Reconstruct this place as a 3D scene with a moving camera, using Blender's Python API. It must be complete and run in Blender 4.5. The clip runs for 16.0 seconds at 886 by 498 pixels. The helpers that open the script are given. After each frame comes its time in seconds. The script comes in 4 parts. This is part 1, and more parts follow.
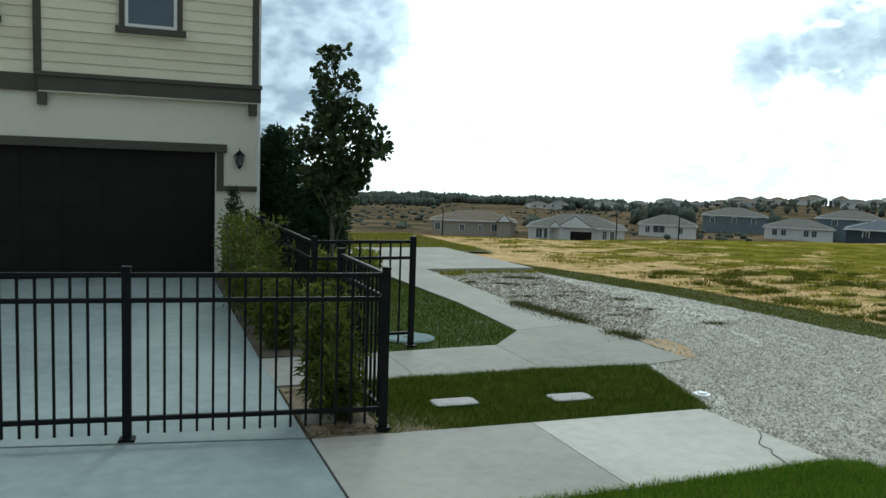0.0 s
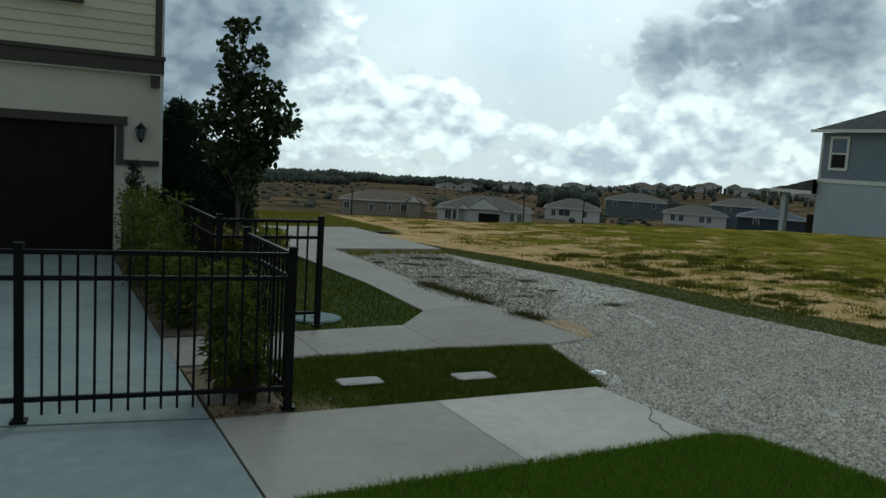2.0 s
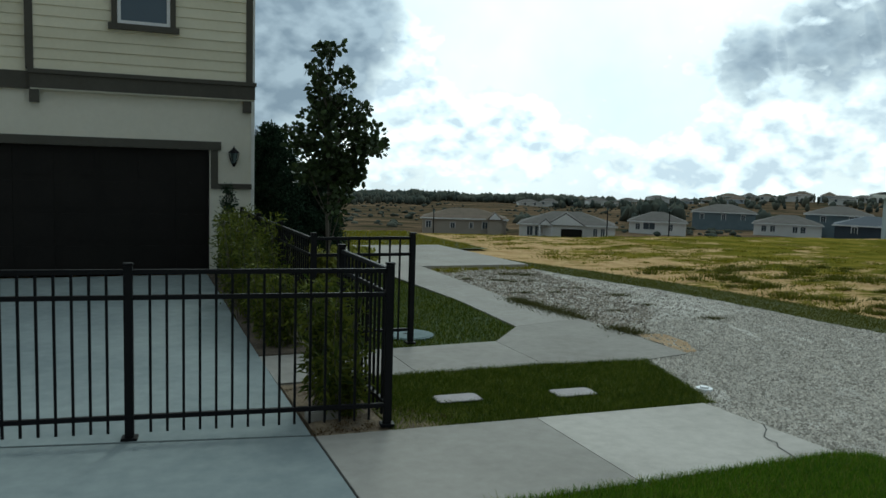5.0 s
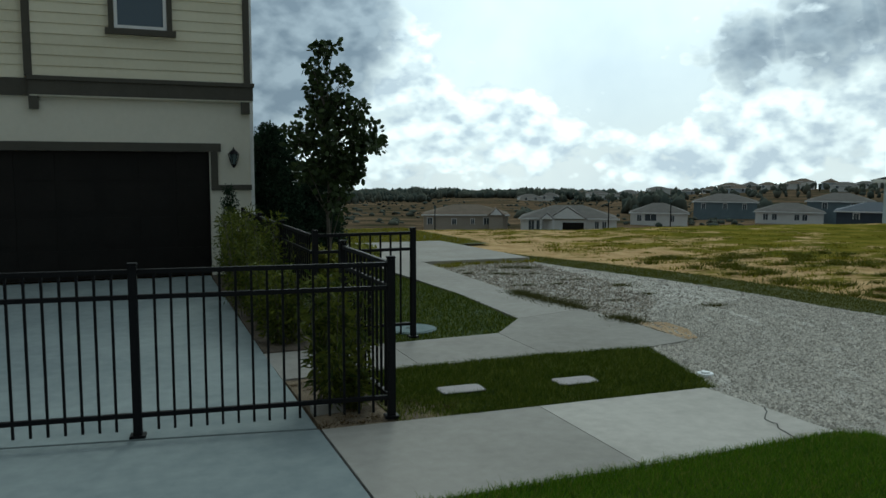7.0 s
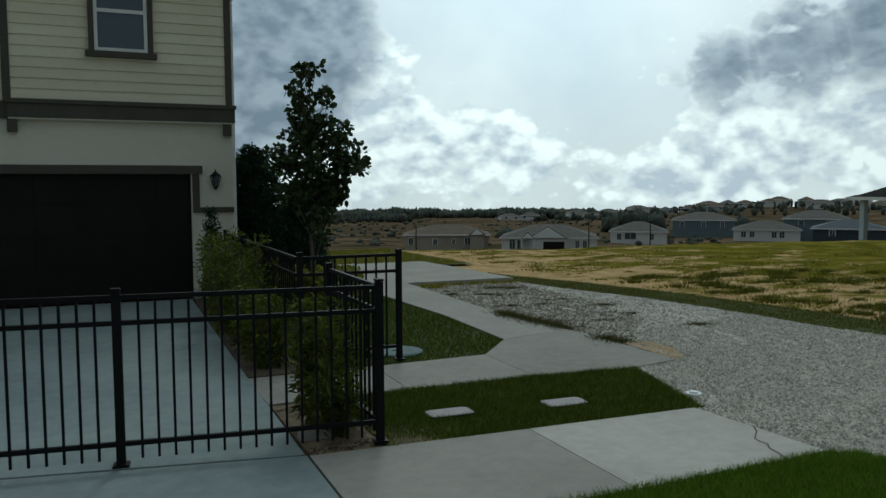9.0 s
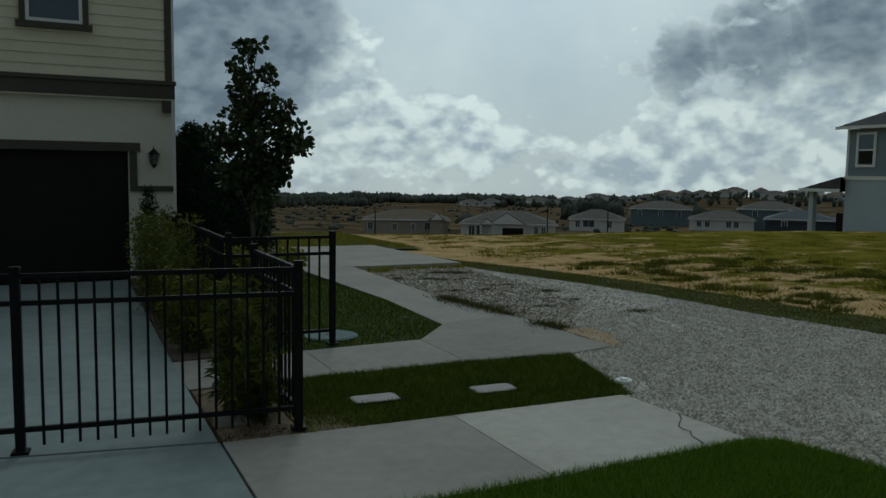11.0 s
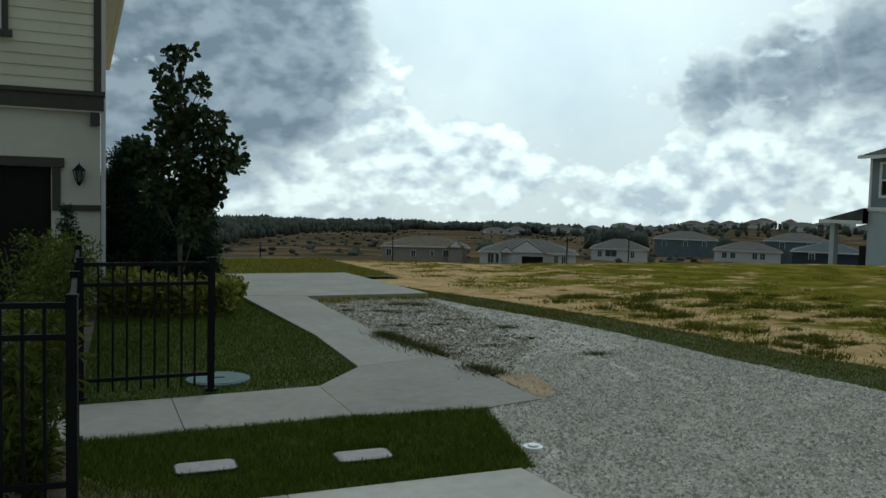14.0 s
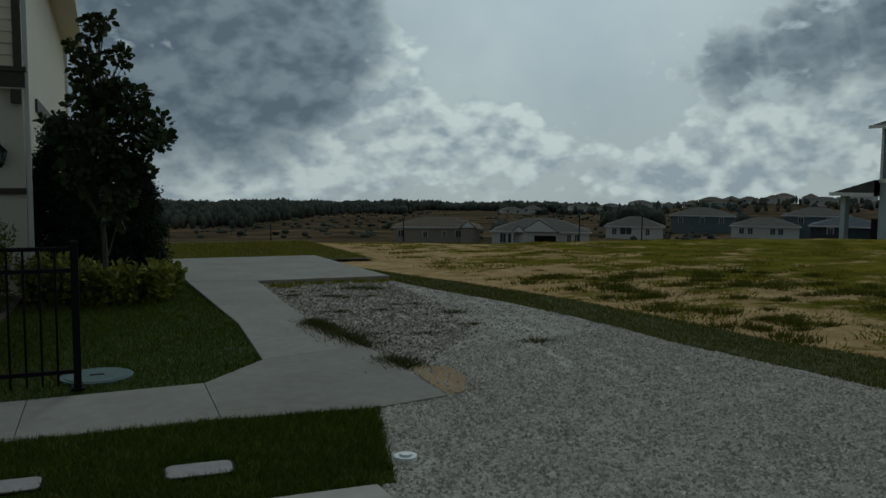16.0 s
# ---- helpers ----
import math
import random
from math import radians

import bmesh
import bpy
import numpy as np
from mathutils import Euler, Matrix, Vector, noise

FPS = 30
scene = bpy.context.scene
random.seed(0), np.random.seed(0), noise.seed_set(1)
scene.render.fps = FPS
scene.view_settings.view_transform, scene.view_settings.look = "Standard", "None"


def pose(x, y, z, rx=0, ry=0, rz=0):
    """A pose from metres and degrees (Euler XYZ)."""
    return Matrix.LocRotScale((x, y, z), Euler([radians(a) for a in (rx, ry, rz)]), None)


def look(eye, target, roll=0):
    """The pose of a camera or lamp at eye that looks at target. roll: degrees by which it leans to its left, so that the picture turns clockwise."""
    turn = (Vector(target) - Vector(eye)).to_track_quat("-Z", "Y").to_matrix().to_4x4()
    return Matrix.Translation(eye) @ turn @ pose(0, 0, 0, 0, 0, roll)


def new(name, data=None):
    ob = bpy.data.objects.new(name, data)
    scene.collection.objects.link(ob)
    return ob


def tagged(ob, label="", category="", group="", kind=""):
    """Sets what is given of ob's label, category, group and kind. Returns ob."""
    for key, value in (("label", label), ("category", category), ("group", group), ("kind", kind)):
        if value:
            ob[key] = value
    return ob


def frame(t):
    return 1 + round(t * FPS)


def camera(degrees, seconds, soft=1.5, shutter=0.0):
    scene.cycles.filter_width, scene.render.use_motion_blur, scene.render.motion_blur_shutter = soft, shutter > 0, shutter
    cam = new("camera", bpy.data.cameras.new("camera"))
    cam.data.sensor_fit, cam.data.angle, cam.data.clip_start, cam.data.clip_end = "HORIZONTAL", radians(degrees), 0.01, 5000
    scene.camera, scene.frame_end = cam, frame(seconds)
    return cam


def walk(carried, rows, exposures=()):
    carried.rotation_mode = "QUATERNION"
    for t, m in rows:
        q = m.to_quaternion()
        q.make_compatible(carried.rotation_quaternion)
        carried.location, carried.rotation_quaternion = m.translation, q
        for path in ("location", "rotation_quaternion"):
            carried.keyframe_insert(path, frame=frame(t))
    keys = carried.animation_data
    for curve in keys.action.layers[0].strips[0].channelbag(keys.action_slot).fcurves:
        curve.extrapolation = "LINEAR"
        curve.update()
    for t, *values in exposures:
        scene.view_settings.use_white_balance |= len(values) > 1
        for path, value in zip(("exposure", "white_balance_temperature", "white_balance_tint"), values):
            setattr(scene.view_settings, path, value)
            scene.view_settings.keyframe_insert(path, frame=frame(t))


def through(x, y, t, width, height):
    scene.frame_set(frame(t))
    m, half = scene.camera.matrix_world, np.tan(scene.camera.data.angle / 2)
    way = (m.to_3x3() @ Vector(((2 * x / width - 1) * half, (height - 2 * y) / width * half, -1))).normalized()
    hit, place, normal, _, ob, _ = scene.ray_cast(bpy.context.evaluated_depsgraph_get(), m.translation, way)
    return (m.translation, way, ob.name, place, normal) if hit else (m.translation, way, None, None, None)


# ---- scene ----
cam = camera(58.0, 16.0)
PATH = [
    (0, (0.136, -0.131, 1.99), (0.862, 1.722, 1.798), 1.9),
    (0.5, (0.134, -0.22, 2.016), (1.018, 1.562, 1.808), 1.7),
    (1, (0.17, -0.315, 2.033), (1.164, 1.406, 1.81), 2.1),
    (1.5, (0.178, -0.17, 1.981), (1.176, 1.549, 1.752), 3.0),
    (2, (0.118, -0.2, 2.009), (1.051, 1.554, 1.778), 3.5),
    (2.5, (0.129, -0.065, 1.962), (0.926, 1.756, 1.74), 2.1),
    (3, (0.095, -0.037, 1.955), (0.704, 1.856, 1.738), 1.9),
    (3.5, (0.096, -0.036, 1.974), (0.709, 1.856, 1.758), 3.1),
    (4, (0.092, -0.048, 1.973), (0.776, 1.821, 1.774), 3.2),
    (6.5, (0.003, -0.083, 1.933), (0.773, 1.753, 1.737), 1.1),
    (7, (0.047, -0.138, 1.931), (0.79, 1.707, 1.728), 0.1),
    (7.5, (0.018, -0.086, 1.943), (0.755, 1.763, 1.748), -0.3),
    (8, (0.005, -0.073, 1.944), (0.75, 1.778, 1.801), 0.1),
    (10.5, (0.1, -0.096, 1.941), (0.964, 1.698, 1.762), -1.0),
    (11, (0.333, -0.048, 1.911), (1.21, 1.74, 1.721), 0.8),
    (11.5, (0.597, -0.007, 1.899), (1.462, 1.777, 1.64), 2.2),
    (12, (0.873, 0.154, 1.903), (1.801, 1.909, 1.665), 2.0),
    (12.5, (1.06, 0.297, 1.88), (1.967, 2.058, 1.607), 1.4),
    (13, (1.313, 0.425, 1.862), (1.999, 2.289, 1.626), 1.4),
    (13.5, (1.646, 0.521, 1.857), (2.306, 2.386, 1.562), -0.2),
    (14, (2.001, 0.657, 1.848), (2.82, 2.477, 1.725), 1.5),
    (14.5, (2.295, 0.75, 1.849), (3.057, 2.595, 1.717), 1.1),
    (15, (2.699, 0.856, 1.863), (3.368, 2.731, 1.668), -0.2),
    (15.5, (2.99, 0.886, 1.847), (3.764, 2.728, 1.753), 1.2),
    (16, (3.336, 1.03, 1.792), (4.112, 2.865, 1.62), 0.5),
]
EXPO = [(t, stops, 5800, -10) for t, stops in (
    (0.0, 0.55), (0.5, -0.05), (1.0, -0.29), (1.5, -0.39), (2.0, -0.46), (2.5, -0.38), (3.0, -0.13), (3.5, 0.09), (4.0, 0.07), (6.5, -0.31), (7.0, -0.31), (7.5, -0.28), (8.0, -0.24),
    (10.5, -1.12), (11.0, -1.08), (11.5, -0.83), (12.0, -0.48), (12.5, -0.53), (13.0, -0.49), (13.5, -0.31), (14.0, -0.47), (14.5, -1.06), (15.0, -1.22), (15.5, -1.22), (16.0, -1.40))]
walk(cam, [(t, look(eye, target, roll)) for t, eye, target, roll in PATH], EXPO)

# ---- world and sun ----
SUN_AZ, SUN_EL = 24.0, 38.0
world = bpy.data.worlds.new("cloudy_sky")
scene.world = world
world.use_nodes = True
wt = world.node_tree
wt.nodes.clear()


def wn(kind, **kw):
    n = wt.nodes.new(kind)
    for k, v in kw.items():
        n.inputs[k].default_value = v
    return n


def wmath(op, a, b=None, clamp=False):
    n = wt.nodes.new("ShaderNodeMath")
    n.operation, n.use_clamp = op, clamp
    for i, v in enumerate((a, b)):
        if v is None:
            continue
        if isinstance(v, (int, float)):
            n.inputs[i].default_value = v
        else:
            wt.links.new(v, n.inputs[i])
    return n.outputs[0]


def wramp(fac, stops):
    n = wt.nodes.new("ShaderNodeValToRGB")
    els = n.color_ramp.elements
    while len(els) < len(stops):
        els.new(0.5)
    for e, (p, c) in zip(els, stops):
        e.position, e.color = p, (*c, 1)
    wt.links.new(fac, n.inputs[0])
    return n.outputs[0]


def wmix(fac, a, b):
    n = wt.nodes.new("ShaderNodeMix")
    n.data_type = "RGBA"
    for s, v in ((0, fac), (6, a), (7, b)):
        if isinstance(v, tuple):
            n.inputs[s].default_value = (*v, 1)
        elif isinstance(v, (int, float)):
            n.inputs[s].default_value = v
        else:
            wt.links.new(v, n.inputs[s])
    return n.outputs[2]


coord = wt.nodes.new("ShaderNodeTexCoord").outputs["Generated"]
sep = wt.nodes.new("ShaderNodeSeparateXYZ")
wt.links.new(coord, sep.inputs[0])


def way(az, el):
    a, e = radians(az), radians(el)
    return (math.sin(a) * math.cos(e), math.cos(a) * math.cos(e), math.sin(e))


def near_way(az, el, wide):
    """1 towards this direction of the sky, falling to 0 at 'wide' degrees."""
    n = wt.nodes.new("ShaderNodeVectorMath")
    n.operation = "DOT_PRODUCT"
    wt.links.new(coord, n.inputs[0])
    n.inputs[1].default_value = way(az, el)
    ang = wmath("ARCCOSINE", wmath("MINIMUM", n.outputs["Value"], 0.99999))
    return wmath("MAXIMUM", wmath("SUBTRACT", 1.0, wmath("DIVIDE", ang, radians(wide))), 0.0)


def total(spots, power):
    """Sum of soft discs of the sky: (azimuth, elevation, degrees wide, weight)."""
    t = 0.0
    for az, el, wide, weight in spots:
        t = wmath("ADD", t, wmath("MULTIPLY", wmath("POWER", near_way(az, el, wide), power), weight))
    return t


# the heavy grey masses, the heaped white banks, and the open bright gap between them
mass = total([(6, 12, 14, 0.66), (14, 11, 8, 0.50), (0, 5, 9, 0.35), (11, 5, 6, 0.33), (40.5, 7.4, 4.2, 0.42), (45, 8.2, 5, 0.44), (50, 9.2, 6, 0.48), (57, 11, 8, 0.42)], 0.6)
heaps = total([(29.5, 3.8, 4.5, 0.44), (26, 2.4, 4.5, 0.40), (22, 6.0, 5.0, 0.42), (19, 2.2, 5.0, 0.40), (14, 1.4, 5.5, 0.40), (8, 0.5, 6, 0.36), (33, 1.6, 4.0, 0.30), (37, 0.4, 4.5, 0.30), (51, 3.4, 5.5, 0.50), (46, 1.8, 5.0, 0.46), (41, 0.6, 5.0, 0.40), (57, 5, 7, 0.48)], 0.6)
gap = total([(29, 13, 8, 0.45), (36, 6, 4, 0.15), (33, 18, 9, 0.4)], 0.8)
belt = wmath("MAXIMUM", wmath("SUBTRACT", 1.0, wmath("DIVIDE", wmath("ABSOLUTE", wmath("SUBTRACT", sep.outputs[2], 0.005)), 0.05)), 0.0)
bank = wmath("SUBTRACT", wmath("ADD", wmath("ADD", mass, heaps), wmath("MULTIPLY", belt, 0.10)), gap)


def thick(lift):
    """How thick the cloud is, seen a little higher for a positive lift."""
    c = wt.nodes.new("ShaderNodeCombineXYZ")
    for i, k in enumerate((1.0, 1.0, 1.5)):
        wt.links.new(wmath("ADD", wmath("MULTIPLY", sep.outputs[i], k), lift if i == 2 else 0.0), c.inputs[i])
    big = wn("ShaderNodeTexNoise", Scale=8.5, Detail=11.0, Roughness=0.57, Distortion=0.15)
    wt.links.new(c.outputs[0], big.inputs["Vector"])
    puff = wt.nodes.new("ShaderNodeTexVoronoi")
    puff.feature = "SMOOTH_F1"
    puff.inputs["Scale"].default_value, puff.inputs["Smoothness"].default_value = 27.0, 0.3
    puff.inputs["Detail"].default_value, puff.inputs["Roughness"].default_value = 2.5, 0.5
    wt.links.new(c.outputs[0], puff.inputs["Vector"])
    n = wmath("MULTIPLY", wmath("SUBTRACT", big.outputs[0], 0.5), 1.15)
    p = wmath("MULTIPLY", wmath("SUBTRACT", 0.36, puff.outputs["Distance"]), 0.45)
    return wmath("ADD", wmath("ADD", n, p), bank)


dens, above = thick(0.0), thick(0.040)
sky = wt.nodes.new("ShaderNodeTexSky")
sky.sky_type, sky.sun_disc = "NISHITA", False
sky.sun_elevation, sky.sun_rotation = radians(SUN_EL), radians(SUN_AZ)
skyc = wt.nodes.new("ShaderNodeVectorMath")
skyc.operation = "SCALE"
wt.links.new(sky.outputs[0], skyc.inputs[0])
skyc.inputs["Scale"].default_value = 0.10
shade = wmath("ADD", 0.47, wmath("MULTIPLY", wmath("SUBTRACT", dens, above), 2.4), clamp=True)
puffs = wmix(shade, (0.74, 0.775, 0.87), (1.38, 1.355, 1.34))
heavy = wmath("MULTIPLY", wmath("ADD", wmath("SUBTRACT", mass, 0.13), wmath("MULTIPLY", wmath("SUBTRACT", dens, bank), 0.42)), 2.6, clamp=True)
heavy = wmath("MULTIPLY", heavy, wmath("MULTIPLY", mass, 6.0, clamp=True))
cloud = wmix(heavy, puffs, wmix(shade, (0.29, 0.335, 0.415), (0.50, 0.545, 0.63)))
veil = wn("ShaderNodeTexNoise", Scale=5.0, Detail=5.0, Roughness=0.5)
wt.links.new(coord, veil.inputs["Vector"])
haze = wmix(0.9, skyc.outputs[0], wramp(veil.outputs[0], [(0.35, (0.86, 0.89, 0.98)), (0.65, (1.08, 1.08, 1.12))]))
cover = wmath("MULTIPLY", wmath("SUBTRACT", dens, 0.03), 6.0, clamp=True)
both = wmix(cover, haze, cloud)
# the sky is brightest round the hidden sun and dull, heavy cloud away from it
glow = wmath("ADD", 0.25, wmath("MULTIPLY", wmath("POWER", near_way(SUN_AZ + 8, 18, 150), 1.5), 0.95))
glow = wmath("ADD", glow, wmath("MULTIPLY", wmath("POWER", near_way(SUN_AZ + 6, SUN_EL - 10, 30), 1.6), 0.6))
lit = wt.nodes.new("ShaderNodeVectorMath")
lit.operation = "SCALE"
wt.links.new(both, lit.inputs[0])
wt.links.new(glow, lit.inputs["Scale"])
bg = wn("ShaderNodeBackground", Strength=1.0)
wt.links.new(lit.outputs[0], bg.inputs[0])
wo = wt.nodes.new("ShaderNodeOutputWorld")
wt.links.new(bg.outputs[0], wo.inputs[0])

sun_data = bpy.data.lights.new("sun", "SUN")
sun_data.energy, sun_data.angle, sun_data.color = 0.8, radians(12), (1.0, 0.95, 0.87)
sun = new("sun", sun_data)
sd = Vector(way(SUN_AZ, SUN_EL))
sun.matrix_world = look(sd * 100, (0, 0, 0))


# ---- materials ----
def mat(name, low, high, scale=3.0, rough=0.8, bump=0.0, bump_scale=40.0, metal=0.0, speck=None, speck_scale=60.0, island=0.0, spec=0.5, each=0.0, tight=0.2):
    """Two noises mix two colours; a finer one gives relief; specks of a third colour if asked."""
    m = bpy.data.materials.new(name)
    m.use_nodes = True
    nt = m.node_tree
    b = nt.nodes["Principled BSDF"]
    b.inputs["Roughness"].default_value, b.inputs["Metallic"].default_value = rough, metal
    b.inputs["Specular IOR Level"].default_value = spec
    pos = nt.nodes.new("ShaderNodeNewGeometry")

    def noisy(sc, detail, ro=0.6):
        n = nt.nodes.new("ShaderNodeTexNoise")
        n.inputs["Scale"].default_value, n.inputs["Detail"].default_value, n.inputs["Roughness"].default_value = sc, detail, ro
        nt.links.new(pos.outputs["Position"], n.inputs["Vector"])
        return n.outputs[0]

    def mth(op, a, bb):
        n = nt.nodes.new("ShaderNodeMath")
        n.operation, n.use_clamp = op, op == "MULTIPLY_ADD"
        for i, v in enumerate((a, bb)):
            if isinstance(v, (int, float)):
                n.inputs[i].default_value = v
            else:
                nt.links.new(v, n.inputs[i])
        return n.outputs[0]

    f = mth("ADD", mth("MULTIPLY", noisy(scale, 6), 0.6), mth("MULTIPLY", noisy(scale * 9, 4), 0.4))
    if island or each:
        r = pos.outputs["Random Per Island"]
        if each:
            info = nt.nodes.new("ShaderNodeObjectInfo")
            r = info.outputs["Random"]
        k = island or each
        f = mth("ADD", mth("MULTIPLY", f, 1 - k), mth("MULTIPLY", r, k))
    rp = nt.nodes.new("ShaderNodeValToRGB")
    rp.color_ramp.elements[0].position, rp.color_ramp.elements[1].position = (0.5 - tight, 0.5 + tight) if not (island or each) else (0.15, 0.85) if not each else (0.34, 0.66)
    rp.color_ramp.elements[0].color, rp.color_ramp.elements[1].color = (*low, 1), (*high, 1)
    nt.links.new(f, rp.inputs[0])
    col = rp.outputs[0]
    if speck:
        sp = nt.nodes.new("ShaderNodeValToRGB")
        sp.color_ramp.elements[0].position, sp.color_ramp.elements[1].position = 0.58, 0.66
        nt.links.new(noisy(speck_scale, 3), sp.inputs[0])
        mx = nt.nodes.new("ShaderNodeMix")
        mx.data_type = "RGBA"
        nt.links.new(sp.outputs[0], mx.inputs[0])
        nt.links.new(col, mx.inputs[6])
        mx.inputs[7].default_value = (*speck, 1)
        col = mx.outputs[2]
    nt.links.new(col, b.inputs["Base Color"])
    if bump:
        bp = nt.nodes.new("ShaderNodeBump")
        bp.inputs["Strength"].default_value, bp.inputs["Distance"].default_value = min(1.0, bump), 0.02
        nt.links.new(noisy(bump_scale, 5, 0.7), bp.inputs["Height"])
        nt.links.new(bp.outputs[0], b.inputs["Normal"])
    return m


def leafy(name, low, high, through=0.25, spec=0.12):
    m = mat(name, low, high, 1.5, 0.6, island=0.6, spec=spec)
    nt = m.node_tree
    b = nt.nodes["Principled BSDF"]
    tr = nt.nodes.new("ShaderNodeBsdfTranslucent")
    src = b.inputs["Base Color"].links[0].from_socket
    nt.links.new(src, tr.inputs[0])
    ms = nt.nodes.new("ShaderNodeMixShader")
    ms.inputs[0].default_value = through
    nt.links.new(b.outputs[0], ms.inputs[1])
    nt.links.new(tr.outputs[0], ms.inputs[2])
    nt.links.new(ms.outputs[0], nt.nodes["Material Output"].inputs[0])
    return m


M_CONC = mat("concrete_walk", (0.245, 0.23, 0.203), (0.385, 0.365, 0.33), 0.9, 0.9, 0.25, 160, each=0.25, spec=0.15, tight=0.13)
M_CONC2 = mat("newer_concrete", (0.42, 0.395, 0.355), (0.54, 0.51, 0.46), 0.9, 0.9, 0.25, 160, spec=0.15, tight=0.11)
M_DRIVE = mat("concrete_drive", (0.21, 0.247, 0.25), (0.285, 0.325, 0.322), 0.7, 0.88, 0.2, 160, spec=0.2, tight=0.11)
M_JOINT = mat("joint_dark", (0.03, 0.03, 0.03), (0.06, 0.055, 0.05), 8, 0.95)
# the dark specks paint in the shaded gaps between stones
M_GRAVEL = mat("gravel_bed", (0.30, 0.27, 0.225), (0.60, 0.57, 0.51), 0.7, 0.95, 1.0, 45, speck=(0.13, 0.12, 0.10), speck_scale=38, tight=0.10)
M_STONE = mat("gravel_stone", (0.29, 0.268, 0.23), (0.72, 0.675, 0.595), 0.5, 0.9, island=0.8, spec=0.1)
M_STONE_B = mat("brown_gravel_stone", (0.13, 0.11, 0.085), (0.44, 0.385, 0.31), 0.5, 0.9, island=0.8, spec=0.1)
M_SOIL = mat("lawn_soil", (0.022, 0.042, 0.006), (0.060, 0.090, 0.013), 3.0, 0.95, 0.6, 50)
M_STRIP = mat("strip_turf", (0.045, 0.06, 0.012), (0.10, 0.105, 0.025), 1.5, 0.95, 0.6, 40)
M_BLADE = leafy("grass_blade", (0.030, 0.090, 0.005), (0.17, 0.29, 0.018), 0.3)
M_WEED = leafy("weed_blade", (0.045, 0.052, 0.014), (0.14, 0.13, 0.045))
# darker, duller copy of grass_blade, with shade put into the colour
M_BLADE_SHADE = leafy("shade_tint_blade", (0.022, 0.046, 0.004), (0.125, 0.165, 0.016), 0.2)
M_BLADE2 = leafy("light_blade", (0.10, 0.13, 0.018), (0.27, 0.275, 0.05), 0.3)
M_LITTER = leafy("litter", (0.05, 0.035, 0.018), (0.22, 0.15, 0.075))
M_STRIPB = leafy("strip_blade", (0.065, 0.085, 0.010), (0.17, 0.16, 0.025))
M_DRYB = leafy("field_grass", (0.10, 0.112, 0.008), (0.32, 0.275, 0.025), 0.3)
M_BED = mat("mulch", (0.05, 0.04, 0.03), (0.16, 0.12, 0.08), 6, 0.95, 0.9, 60)
M_BED2 = mat("sandy_soil", (0.09, 0.068, 0.045), (0.28, 0.21, 0.13), 5, 0.95, 0.9, 50, tight=0.12)
M_SAND = mat("sand", (0.27, 0.175, 0.085), (0.46, 0.33, 0.185), 3, 0.95, 0.5, 60)
M_STUCCO = mat("cream_stucco", (0.67, 0.64, 0.54), (0.75, 0.72, 0.62), 1.2, 0.92, 0.35, 120)
M_SIDING = mat("cream_siding", (0.67, 0.63, 0.48), (0.77, 0.73, 0.57), 1.5, 0.75, 0.08, 60, each=0.25)
M_TRIM = mat("dark_trim", (0.052, 0.048, 0.037), (0.078, 0.072, 0.056), 2.5, 0.7, 0.1, 80)
M_DOOR = mat("dark_door", (0.008, 0.007, 0.006), (0.015, 0.013, 0.011), 2.0, 0.6, 0.05, 60, spec=0.2)
M_BLACK = mat("black_paint", (0.006, 0.006, 0.007), (0.012, 0.012, 0.014), 6.0, 0.5, spec=0.12)
M_WHITE = mat("white_vinyl", (0.70, 0.71, 0.72), (0.80, 0.80, 0.80), 3.0, 0.5)
M_GUTTER = mat("gutter_cream", (0.55, 0.53, 0.44), (0.64, 0.62, 0.52), 3.0, 0.5)
M_ROOF = mat("grey_shingle", (0.06, 0.062, 0.065), (0.13, 0.13, 0.13), 2.0, 0.95, 0.5, 30, spec=0.05)
M_BARK = mat("bark", (0.07, 0.06, 0.05), (0.16, 0.14, 0.11), 9, 0.9, 0.8, 40)
M_MAG = leafy("magnolia_leaf", (0.014, 0.026, 0.009), (0.065, 0.095, 0.03), 0.18, 0.3)
M_CEDAR = leafy("cedar_leaf", (0.011, 0.025, 0.015), (0.042, 0.070, 0.040), 0.15, 0.05)
M_BUSH = leafy("bush_leaf", (0.022, 0.042, 0.008), (0.175, 0.19, 0.028), 0.3)
M_LIME = leafy("lime_leaf", (0.09, 0.11, 0.02), (0.38, 0.37, 0.08))
# distant foliage lightened and greyed: aerial haze is put into its base colour
M_WOOD_HAZE = leafy("hazed_wood", (0.056, 0.072, 0.064), (0.125, 0.130, 0.102), 0.05, 0.0)
M_BLUE = mat("blue_siding", (0.20, 0.25, 0.30), (0.25, 0.30, 0.36), 1.0, 0.8)
M_PALE = mat("pale_blue_stucco", (0.42, 0.48, 0.54), (0.50, 0.56, 0.62), 0.8, 0.9)
M_LID = mat("plastic_lid", (0.27, 0.245, 0.24), (0.42, 0.39, 0.385), 14, 0.8, 0.2, 90)
M_COVER = mat("pale_cover", (0.10, 0.145, 0.15), (0.175, 0.23, 0.235), 6, 0.8, 0.1, 60, spec=0.2)
M_GLASS = bpy.data.materials.new("window_glass")
M_GLASS.use_nodes = True
gb = M_GLASS.node_tree.nodes["Principled BSDF"]
gb.inputs["Base Color"].default_value, gb.inputs["Roughness"].default_value, gb.inputs["Metallic"].default_value = (0.10, 0.13, 0.16, 1), 0.06, 0.35


